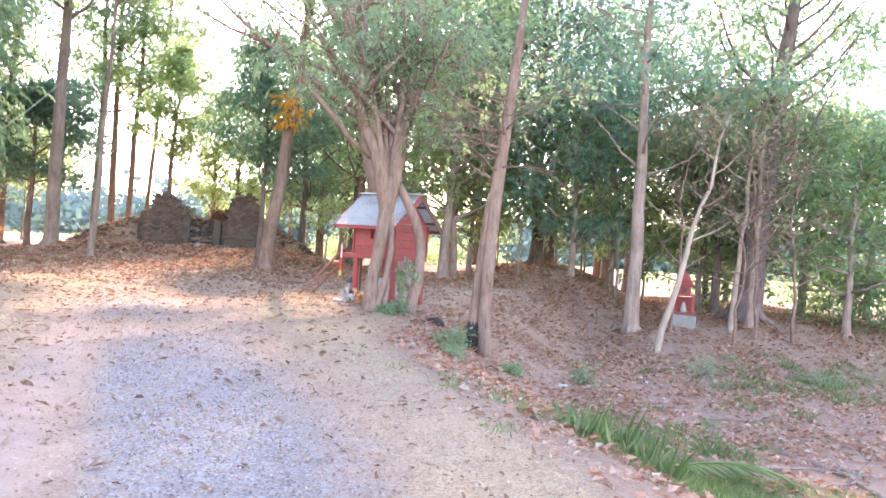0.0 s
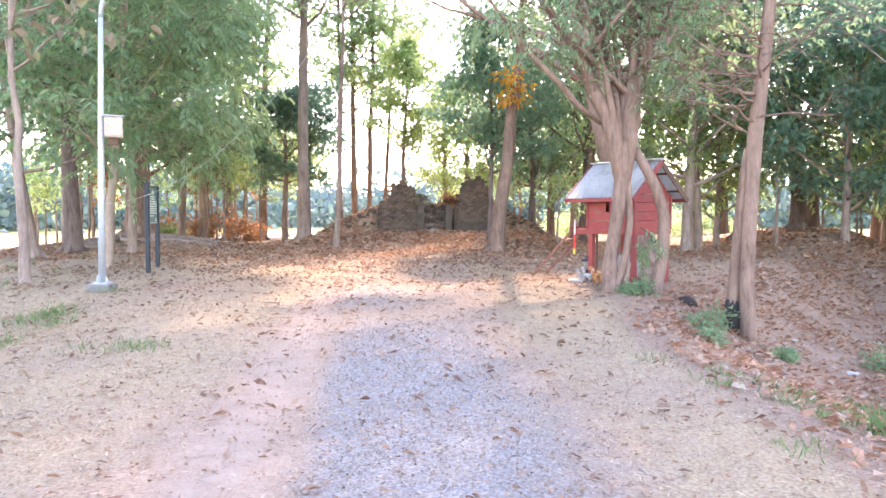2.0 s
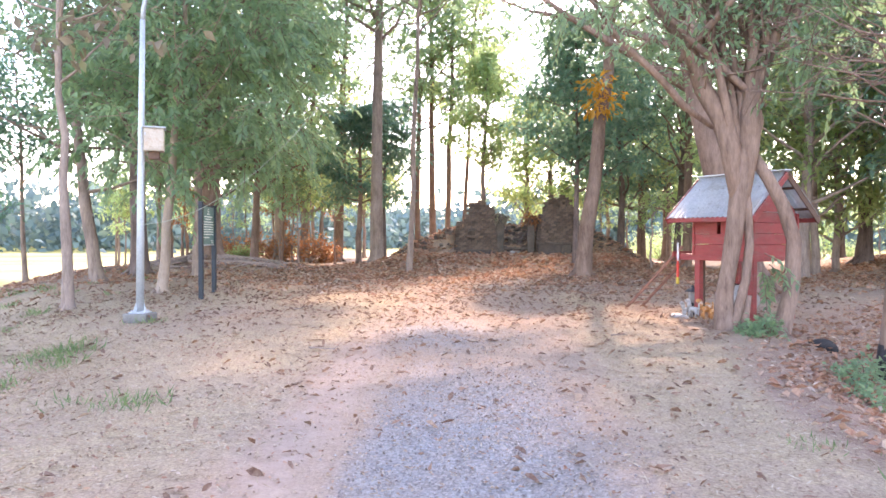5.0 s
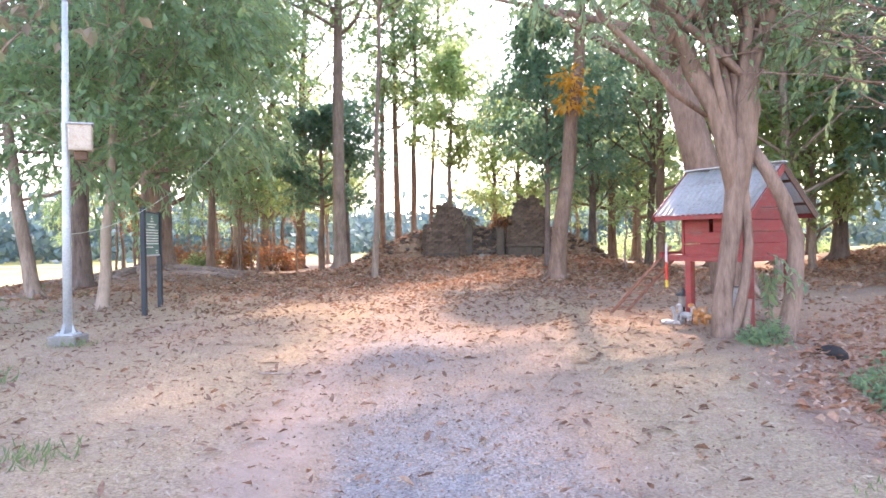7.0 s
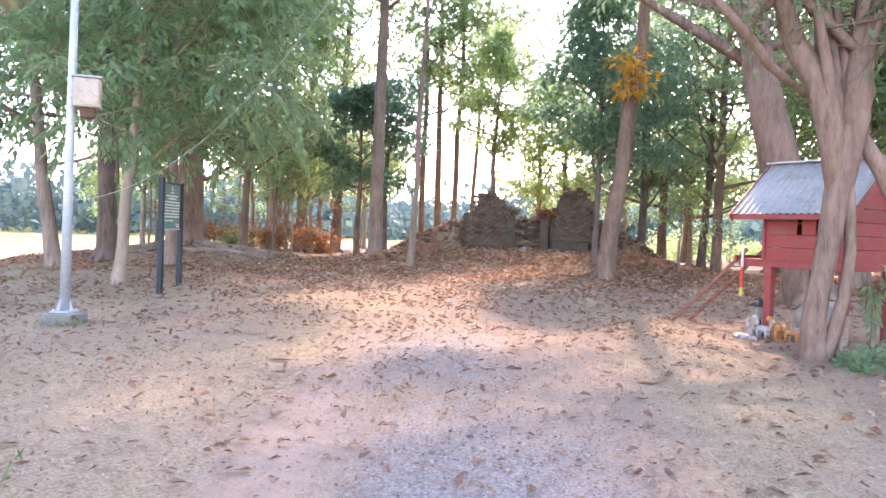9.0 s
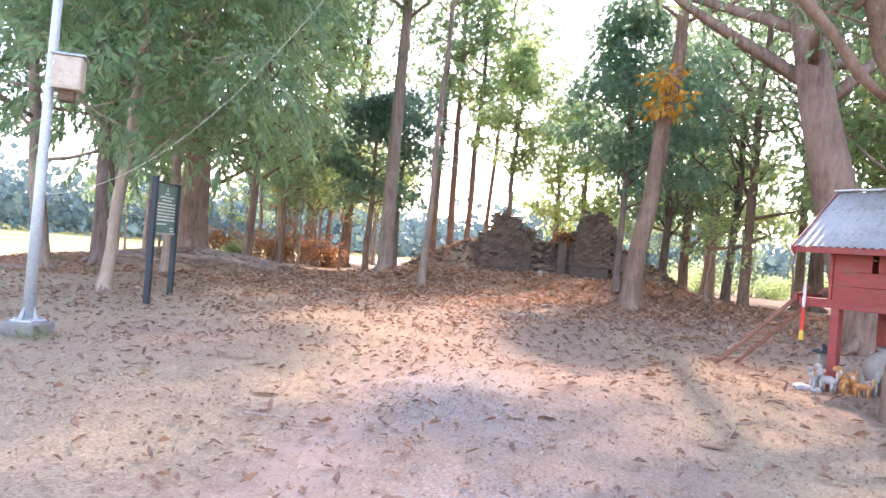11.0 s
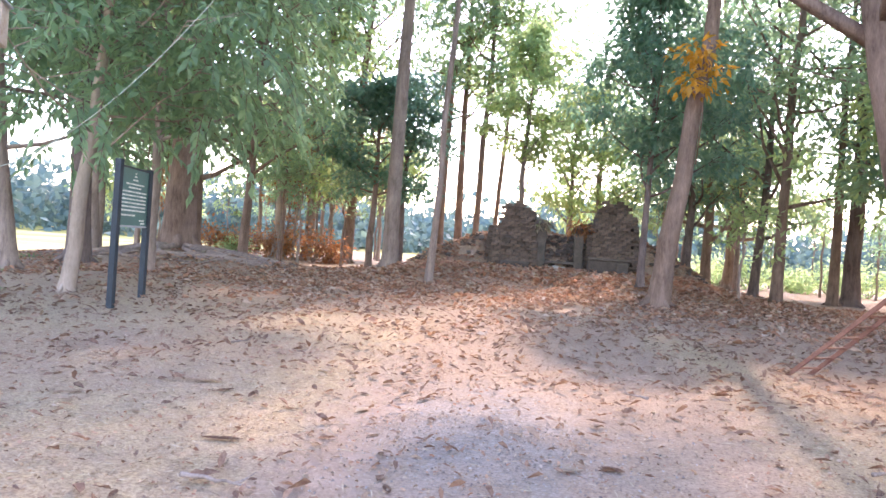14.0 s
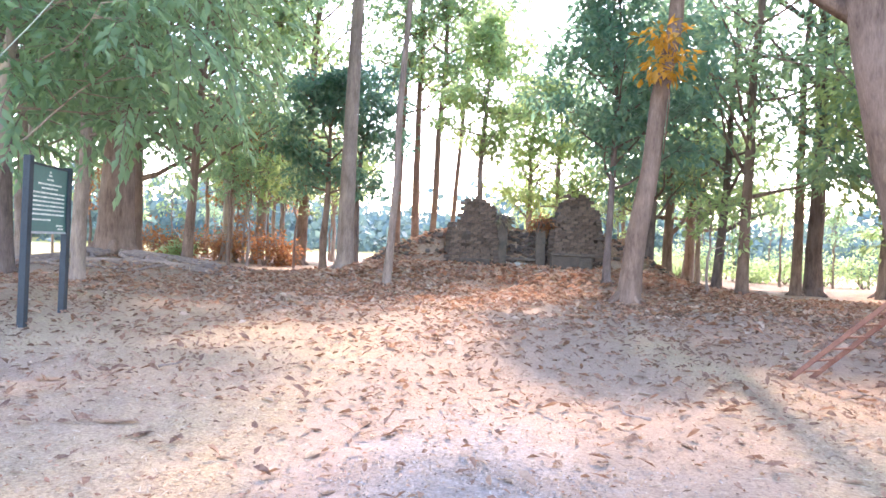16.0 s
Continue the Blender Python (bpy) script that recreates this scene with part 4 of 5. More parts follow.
def far_woods():
    """A ragged belt of trees along the far side of the fields."""
    g = np.random.default_rng(5)
    spots = []
    for k in range(560):
        a = g.uniform(-1.25, 1.25)
        d = g.uniform(120, 280)
        h = g.uniform(9, 18) * (0.7 + 0.3 * math.sin(a * 23) * math.cos(a * 9))
        c = np.array([d * math.sin(a), 20 + d * math.cos(a), 0])
        m = 170
        spots.append(c + np.stack([g.normal(0, h * 0.5, m), g.normal(0, h * 0.5, m), g.uniform(-0.6, h, m)], 1))
    p = np.concatenate(spots)
    n = len(p)
    L = g.uniform(0.9, 2.2, n)
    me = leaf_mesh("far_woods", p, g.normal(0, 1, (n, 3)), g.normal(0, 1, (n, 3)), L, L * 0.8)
    tagged(link("far_woods", me, LEAF_FAR_HAZED), "belt of distant trees beyond the fields, haze put into the leaf colour", "woods", kind="stuff")


far_woods()


# ---- lamp post, cable and sign ----
def lamp_post():
    x, y = -5.85, 17.55
    z = at(x, y)
    root = thing("street_lamp", x, y, z, "galvanised steel lamp post with curved arm on a concrete footing", "street lamp")
    part("footing", box((0, 0, 0.02), (0.46, 0.46, 0.28), 0.02), CONCRETE, root, "square concrete footing")
    bm = box((0, 0, 0.172), (0.3, 0.3, 0.025), 0.004)
    part("base_plate", bm, GALVANISED, root)
    for a in range(4):
        d = Vector((math.cos(a * math.pi / 2), math.sin(a * math.pi / 2), 0))
        s = Vector((-d.y, d.x, 0)) * 0.006
        bm = bmesh.new()
        lo = [d * 0.05 + Vector((0, 0, 0.183)), d * 0.14 + Vector((0, 0, 0.183)), d * 0.05 + Vector((0, 0, 0.42))]
        v1, v2 = [bm.verts.new(p + s) for p in lo], [bm.verts.new(p - s) for p in lo]
        bm.faces.new(v1), bm.faces.new(v2[::-1])
        for i in range(3):
            bm.faces.new((v1[i], v2[i], v2[(i + 1) % 3], v1[(i + 1) % 3]))
        part("gusset", bm, GALVANISED, root)
        bm = bmesh.new()
        bmesh.ops.create_cone(bm, cap_ends=True, segments=6, radius1=0.016, radius2=0.016, depth=0.03, matrix=Matrix.Translation((0.15 * math.cos(a * math.pi / 2 + 0.785), 0.15 * math.sin(a * math.pi / 2 + 0.785), 0.198)))
        part("bolt", bm, GALVANISED, root)
    tb = Tubes()
    tb.add([(0, 0, 0.17), (0.02, 0, 2.0), (0.05, 0, 4.0), (0.08, 0, 5.6)], [0.074, 0.066, 0.056, 0.047], 20)
    link("pole", tb.mesh("pole"), GALVANISED, root)
    tb = Tubes()
    tb.add([(0.08, 0, 5.55), (0.09, 0, 5.8), (0.16, 0, 6.08), (0.32, 0, 6.28), (0.56, 0, 6.41), (1.0, 0, 6.53), (1.6, 0, 6.68)], [0.045, 0.043, 0.04, 0.037, 0.034, 0.031, 0.03], 14)
    link("arm", tb.mesh("arm"), GALVANISED, root)
    head = part("lamp_head", box((1.82, 0, 6.7), (0.6, 0.24, 0.1), 0.03), GALVANISED, root, "flat street-lamp head")
    part("lens", box((1.85, 0, 6.645), (0.4, 0.18, 0.02), 0.005), CHALK, head, "pale lamp lens")
    panel = part("solar_panel", box((0, 0, 0), (0.5, 0.42, 0.03), 0.004, pose(0.5, 0, 6.56, -12, 0, 0)), GALVANISED, root, "small tilted solar panel")
    part("panel_bracket", beam((0.46, 0, 6.34), (0.5, 0.0, 6.555), 0.03, 0.03, 0.003), GALVANISED, panel)
    m = pose(0.3, -0.02, 3.37, 0, 0, 24)
    body = part("control_box", box((0, 0, 0), (0.35, 0.30, 0.42), 0.012, m), CREAM, root, "weathered cream control box with rust stains")
    part("lid", box((0.0, 0, 0.225), (0.41, 0.35, 0.03), 0.006, m), GALVANISED, body)
    part("door", box((0.0, -0.153, 0.0), (0.31, 0.012, 0.36), 0.004, m), CREAM, body)
    part("hinge", box((-0.15, -0.163, 0.1), (0.02, 0.012, 0.05), 0.002, m), GALVANISED, body)
    part("conduit", box((0.0, 0.02, -0.28), (0.2, 0.14, 0.16), 0.02, m), DARK_WOOD, body, "dark underside with cable entry")
    for hz in (3.3, 3.58):
        bm = bmesh.new()
        bmesh.ops.create_cone(bm, cap_ends=False, segments=18, radius1=0.066, radius2=0.066, depth=0.04, matrix=Matrix.Translation((0.043, 0, hz)))
        part("clamp", bm, GALVANISED, root)


lamp_post()

tb = Tubes()
pts = []
for i in range(25):
    s = 7.5 * i / 24
    pts.append((-5.75 + s * math.cos(radians(-22)), 17.5 + s * math.sin(radians(-22)), 1.96 + 0.03 * s + 0.109 * s * s))
tb.add(pts, [0.0045] * 25, 6)
tagged(link("cable", tb.mesh("cable"), CABLE), "thin pale cable sagging upward from the lamp post", "cable")


def sign_board():
    a, b = Vector((-6.39, 21.55, 0)), Vector((-6.62, 22.9, 0))
    za, zb = at(a.x, a.y), at(b.x, b.y)
    u = (b - a).normalized()
    n = Vector((u.y, -u.x, 0))
    root = thing("information_sign", a.x, a.y, za, "green information board with pale lettering on dark posts", "sign")

    def loc(p, z):
        return Vector((p.x - a.x, p.y - a.y, z - za))

    part("post", beam(loc(a, za - 0.2), loc(a, 2.6), 0.1, 0.1, 0.006), SIGN_POST, root)
    part("post", beam(loc(b, zb - 0.2), loc(b, 2.55), 0.1, 0.1, 0.006), SIGN_POST, root)
    c = (a + b) / 2
    ang = math.degrees(math.atan2(u.y, u.x))
    m = Matrix.Translation(loc(c, 2.02)) @ pose(0, 0, 0, 0, 0, ang)
    w = (b - a).length - 0.12
    board = part("board", box((0, 0, 0), (w, 0.03, 0.94), 0.003, m), SIGN_GREEN, root, "dark green painted board")
    for dz in (-0.485, 0.485):
        part("rail", box((0, 0, dz), (w, 0.05, 0.035), 0.004, m), GALVANISED if dz < 0 else SIGN_POST, root)
    rng = random.Random(3)
    lay = [(0.40, 0.05, 0), (0.35, 0.09, 0), (0.29, 0.2, 0), (0.22, 0.72, 0), (0.16, 0.5, 0)] + [(0.09 - 0.062 * k, 0.98, -1) for k in range(6)] + [(-0.30, 0.55, -1), (-0.38, 0.25, 1), (-0.43, 0.2, 1)]
    for z, wide, side in lay:
        x, end = (-wide * w * 0.45, wide * w * 0.45) if side == 0 else ((-w * 0.44, -w * 0.44 + wide * w * 0.88) if side < 0 else (w * 0.44 - wide * w * 0.88, w * 0.44))
        while x < end - 0.03:
            ln = min(rng.uniform(0.05, 0.17), end - x)
            part("text_bar", box((x + ln / 2, -0.019, z), (ln, 0.004, 0.026), 0, m), SIGN_TEXT, board)
            x += ln + 0.022


sign_board()

# ---- spirit house on posts ----
HX, HY, HT = 5.55, 19.35, -53.13


def spirit_house():
    z0 = 0.0
    root = thing("spirit_house", HX, HY, z0, "small red wooden spirit house on posts under corrugated tin", "spirit house", turn=HT)
    u0, u1, v0, v1 = -0.45, 0.85, -0.72, 0.62
    turn = pose(HX, HY, 0, 0, 0, HT)

    def under(u, v):
        p = turn @ Vector((u, v, 0))
        return at(p.x, p.y)

    for u, v in ((u0 + 0.06, v0 + 0.06), (u1 - 0.06, v0 + 0.06), (u0 + 0.06, v1 - 0.06), (u1 - 0.06, v1 - 0.06)):
        part("post", box((u, v, (1.34 + under(u, v) - 0.15) / 2), (0.12, 0.12, 1.34 - under(u, v) + 0.15), 0.008), RED_PAINT, root)
    for v in (v0, v1):
        part("floor_beam", box(((u0 + u1) / 2 - 0.21, v, 1.335), (u1 - u0 + 0.48, 0.05, 0.09), 0.005), RED_PAINT, root)
    for u in (u0, u1 + 0.002):
        part("floor_beam", box((u, (v0 + v1) / 2, 1.338), (0.05, v1 - v0 - 0.06, 0.085), 0.005), RED_PAINT, root)
    part("floor", box(((u0 + u1) / 2, (v0 + v1) / 2, 1.393), (u1 - u0 + 0.02, v1 - v0 + 0.02, 0.03), 0.003), RED_PAINT, root)

    def wall(name, pieces):
        ob = None
        for c, s in pieces:
            bm = box(c, s, 0.004)
            if ob is None:
                ob = part(name, bm, RED_PAINT, root)
            else:
                part("plank", bm, RED_PAINT, ob)

    # the wall towards the lane, with two small openings near its top
    mid, ln = (u0 + u1) / 2, u1 - u0
    wall("front_wall", [((mid, v0, 1.506), (ln, 0.022, 0.196)), ((mid, v0 + 0.004, 1.708), (ln, 0.022, 0.196)),
                        ((u0 + 0.26, v0 + 0.002, 1.985), (0.52, 0.022, 0.35)), ((mid + 0.06, v0 + 0.006, 1.985), (0.22, 0.022, 0.35)), ((u1 - 0.19, v0 + 0.002, 1.985), (0.38, 0.022, 0.35))])
    wall("back_wall", [((mid, v1, 1.506 + 0.202 * k), (ln, 0.022, 0.196)) for k in range(4)])
    for u, nm in ((u1, "gable_wall"), (u0, "porch_wall")):
        rows = [((u, (v0 + v1) / 2 + (0.22 if u == u0 else 0), 1.506 + 0.202 * k), (0.022, v1 - v0 - (0.5 if u == u0 and k < 3 else 0.03), 0.196)) for k in range(4)]
        wall(nm, rows)
        bm = bmesh.new()
        cv = (v0 + v1) / 2 - 0.05
        f = [bm.verts.new((u - 0.011, v0 + 0.03, 2.22)), bm.verts.new((u - 0.011, v1 - 0.03, 2.22)), bm.verts.new((u - 0.011, cv, 2.82))]
        g = [bm.verts.new((p.co.x + 0.022, p.co.y, p.co.z)) for p in f]
        bm.faces.new(f), bm.faces.new(g[::-1])
        for i in range(3):
            bm.faces.new((f[i], g[i], g[(i + 1) % 3], f[(i + 1) % 3]))
        bmesh.ops.recalc_face_normals(bm, faces=bm.faces)
        part("gable_panel", bm, RED_PAINT, root)
    # corner battens
    for u, v in ((u0, v0), (u1, v0), (u0, v1), (u1, v1)):
        part("corner_batten", box((u + 0.014 * (1 if u == u1 else -1), v + 0.014 * (1 if v == v1 else -1), 1.80), (0.045, 0.045, 0.8), 0.004), RED_PAINT, root)
    # roof
    ridge_v, ridge_z = -0.08, 2.98
    ru0, ru1 = -0.85, 1.12
    for side, ev in ((-1, -1.10), (1, 0.98)):
        run = abs(ev - ridge_v)
        drop = ridge_z - 2.12
        n = 80
        bm = bmesh.new()
        grid = []
        for i in range(n + 1):
            u = ru0 + (ru1 - ru0) * i / n
            wave = 0.012 * math.cos(2 * math.pi * (u - ru0) / 0.11)
            grid.append([bm.verts.new((u, ridge_v + side * run * s, ridge_z - drop * s + wave)) for s in (0, 0.5, 1)])
        for i in range(n):
            for k in range(2):
                bm.faces.new((grid[i][k], grid[i + 1][k], grid[i + 1][k + 1], grid[i][k + 1]))
        bmesh.ops.solidify(bm, geom=bm.faces[:], thickness=0.006)
        bmesh.ops.recalc_face_normals(bm, faces=bm.faces)
        part("roof_sheet", bm, TIN, root, "grey corrugated tin sheet", True)
        part("fascia", box(((ru0 + ru1) / 2, ev - side * 0.03, 2.075), (ru1 - ru0 - 0.04, 0.025, 0.085), 0.004), RED_PAINT, root)
        for u in (ru0 + 0.02, ru1 - 0.02):
            part("barge_board", beam((u, ridge_v, ridge_z - 0.07), (u, ev, 2.05), 0.025, 0.13), DARK_WOOD if side > 0 else RED_PAINT, root)
        for s in (0.3, 0.75):
            part("purlin", box(((ru0 + ru1) / 2, ridge_v + side * run * s, ridge_z - drop * s - 0.05), (ru1 - ru0 - 0.06, 0.05, 0.05), 0.003), DARK_WOOD, root)
    bm = bmesh.new()
    for i in range(9):
        u = ru0 + (ru1 - ru0) * (i + 0.5) / 9
        add_box(bm, (u, ridge_v, ridge_z + 0.012), ((ru1 - ru0) / 9 + 0.012, 0.2, 0.02), pose(0, 0, 0.004 * (i % 2)), 0.006)
    part("ridge_cap", bm, TIN, root)
    # porch
    for k in range(5):
        part("porch_plank", box((-0.71, -0.62 + 0.19 * k, 1.393), (0.5, 0.18, 0.028), 0.003), RED_PAINT, root)
    part("porch_rail", box((-0.98, -0.24, 1.41), (0.05, 0.98, 0.1), 0.004), RED_PAINT, root)
    for v in (0.18,):
        p = under(-0.92, v)
        part("porch_post", box((-0.92, v, (1.36 + p - 0.15) / 2), (0.045, 0.045, 1.36 - p + 0.15), 0.006), DARK_WOOD, root)
    part("shelf", box((-0.75, 0.05, 1.46), (0.35, 0.4, 0.1), 0.006), DARK_WOOD, root)


spirit_house()


def ladder():
    a1, a2 = Vector((3.62, 20.75, 0)), Vector((3.98, 20.95, 0))
    b1, b2 = Vector((4.60, 19.78, 1.56)), Vector((4.94, 19.98, 1.56))
    a1.z, a2.z = at(a1.x, a1.y) - 0.03, at(a2.x, a2.y) - 0.03
    root = thing("ladder", a1.x, a1.y, a1.z, "weathered red-brown wooden ladder leaning on the porch", "ladder")
    o = Vector(a1)
    part("rail", beam(a1 - o, b1 - o, 0.035, 0.055), LADDER_WOOD, root)
    part("rail", beam(a2 - o, b2 - o, 0.035, 0.055), LADDER_WOOD, root)
    for k in range(8):
        s = 0.1 + 0.113 * k
        part("rung", beam(a1.lerp(b1, s) - o, a2.lerp(b2, s) - o, 0.03, 0.022, 0.003), LADDER_WOOD, root)


ladder()


def lathe(profile, sides=20, m=None):
    bm = bmesh.new()
    rings = []
    for r, z in profile:
        rings.append([bm.verts.new((r * math.cos(2 * math.pi * k / sides), r * math.sin(2 * math.pi * k / sides), z)) for k in range(sides)])
    for a, b in zip(rings, rings[1:]):
        for k in range(sides):
            bm.faces.new((a[k], a[(k + 1) % sides], b[(k + 1) % sides], b[k]))
    bm.faces.new(rings[0][::-1]), bm.faces.new(rings[-1])
    if m is not None:
        bmesh.ops.transform(bm, matrix=m, verts=bm.verts)
    return bm


def offerings():
    """Garland on the porch, jar, lantern and small ceramic figures under the house."""
    turn = pose(HX, HY, 0, 0, 0, HT)
    p = turn @ Vector((-0.8, -0.79, 0))
    root = thing("garland", p.x, p.y, 1.0, "ribbon garland of white, red and yellow hanging from the porch", "garland")
    for nm, z, h, w, mat in (("white_ribbon", 0.45, 0.36, 0.045, WHITE_CLOTH), ("red_ribbon", 0.1, 0.34, 0.055, RED_CLOTH), ("yellow_tassel", -0.13, 0.14, 0.07, YELLOW_CLOTH)):
        part(nm, lathe([(w * 0.4, z - h / 2), (w * 0.55, z - h / 4), (w * 0.45, z), (w * 0.5, z + h / 4), (w * 0.3, z + h / 2)], 10), mat, root)
    for x, y, s in ((5.55, 19.2, 1.0),):
        e = thing("water_jar", x, y, at(x, y) - 0.02, "large grey glazed earthenware jar under the house", "jar")
        part("body", lathe([(0.16, 0), (0.27, 0.1), (0.36, 0.28), (0.37, 0.42), (0.28, 0.56), (0.2, 0.6), (0.23, 0.66), (0.2, 0.64)], 24), EARTHENWARE, e, smooth=True)
    x, y = 4.72, 19.45
    e = thing("lantern", x, y, at(x, y), "small dark metal lantern standing under the porch", "lantern")
    part("base", lathe([(0.11, 0), (0.11, 0.05), (0.03, 0.08), (0.03, 0.25)], 12), SIGN_POST, e)
    part("cage", box((0, 0, 0.36), (0.15, 0.15, 0.2), 0.01), EARTHENWARE, e)
    part("cap", lathe([(0.15, 0.47), (0.13, 0.5), (0.04, 0.56), (0.015, 0.6)], 12), SIGN_POST, e)
    rng = random.Random(9)

    def animal(x, y, turn_z, s, mat, label):
        """A small standing ceramic beast, one plain mesh."""
        bm = bmesh.new()
        for c, sz in (((0, 0, 0.24), (0.3, 0.12, 0.13)), ((0.17, 0, 0.36), (0.1, 0.09, 0.16)), ((0.22, 0, 0.45), (0.14, 0.08, 0.09)), ((-0.18, 0, 0.33), (0.05, 0.04, 0.16))):
            bmesh.ops.create_icosphere(bm, subdivisions=2, radius=0.62, matrix=Matrix.Translation(c) @ Matrix.Diagonal((*sz, 1)))
        for lx in (-0.11, 0.11):
            for ly in (-0.04, 0.04):
                bmesh.ops.create_cone(bm, cap_ends=True, segments=8, radius1=0.026, radius2=0.035, depth=0.22, matrix=Matrix.Translation((lx, ly, 0.11)))
        ob = part("animal_figurine", bm, mat, None, label, True)
        ob.matrix_basis = pose(x, y, at(x, y) - 0.01, 0, 0, turn_z) @ Matrix.Scale(s * 0.82, 4)
        tagged(ob, category="figurine", group="offerings under the spirit house")

    animal(4.85, 18.95, 200, 0.95, ORANGE_GLAZE, "orange and white ceramic animal figurine on the earth")
    animal(4.98, 18.8, 150, 0.8, ORANGE_GLAZE, "orange and white ceramic animal figurine on the earth")
    animal(4.62, 18.98, 120, 0.9, CHALK, "chalk-white ceramic animal figurine on the earth")
    animal(4.52, 19.12, 215, 0.8, CHALK, "chalk-white ceramic animal figurine on the earth")
    animal(5.12, 18.92, 20, 0.85, EARTHENWARE, "grey ceramic animal figurine on the earth")
    for x, y, s, rz in ((4.30, 18.98, 0.16, 20), (4.42, 18.86, 0.12, 70), (4.36, 19.2, 0.1, 130), (5.45, 17.75, 0.1, 10)):
        bm = bmesh.new()
        bmesh.ops.create_icosphere(bm, subdivisions=2, radius=1, matrix=Matrix.Diagonal((s, s * 0.6, s * 0.35, 1)))
        for v in bm.verts:
            v.co *= 1 + 0.25 * noise.noise(v.co * 9 + Vector((x * 7, y, 0)))
        ob = part("white_stone", bm, CHALK, None, "broken piece of white ceramic on the earth")
        ob.matrix_basis = pose(x, y, at(x, y) + s * 0.2, 0, 0, rz)
        tagged(ob, category="stone", group="offerings under the spirit house")


offerings()


# ---- ruin ----
BRICKS = []
for k in range(8):
    rb = random.Random(900 + k)
    bm = box((0, 0, 0), (0.26, 0.2, 0.11), 0.014)
    for v in bm.verts:
        v.co += Vector([rb.uniform(-0.011, 0.011) for _ in range(3)])
    me = bpy.data.meshes.new("brick")
    bm.to_mesh(me)
    bm.free()
    me.materials.append(RUIN_BRICK)
    BRICKS.append(me)


def heap(name, pts_w, d, h, mat, parent, seed, top):
    """A rough mass whose outline follows top(s) between its two sides."""
    bm = bmesh.new()
    x0, x1 = pts_w
    n, layers = 10, 10
    rings = []
    for j in range(layers + 1):
        s = j / layers
        ring = []
        for k in range(28):
            a = 2 * math.pi * k / 28
            cx, cy = math.cos(a), math.sin(a)
            q = 1 / max(abs(cx), abs(cy))
            fx, fy = cx * (0.55 * q + 0.45), cy * (0.55 * q + 0.45)
            shrink = 1 - 0.22 * s ** 2 - 0.10 * s
            x = (x0 + x1) / 2 + fx * (x1 - x0) / 2 * shrink
            y = fy * d / 2 * shrink
            z = h * s * top((x - x0) / (x1 - x0))
            w = noise.noise((x * 1.7 + seed, y * 1.7, z * 1.9)) * 0.22
            ring.append(bm.verts.new((x + w * cx, y + w * cy, z - 0.15)))
        rings.append(ring)
    for a, b in zip(rings, rings[1:]):
        for k in range(28):
            bm.faces.new((a[k], a[(k + 1) % 28], b[(k + 1) % 28], b[k]))
    bm.faces.new(rings[-1])
    return part(name, bm, mat, parent)


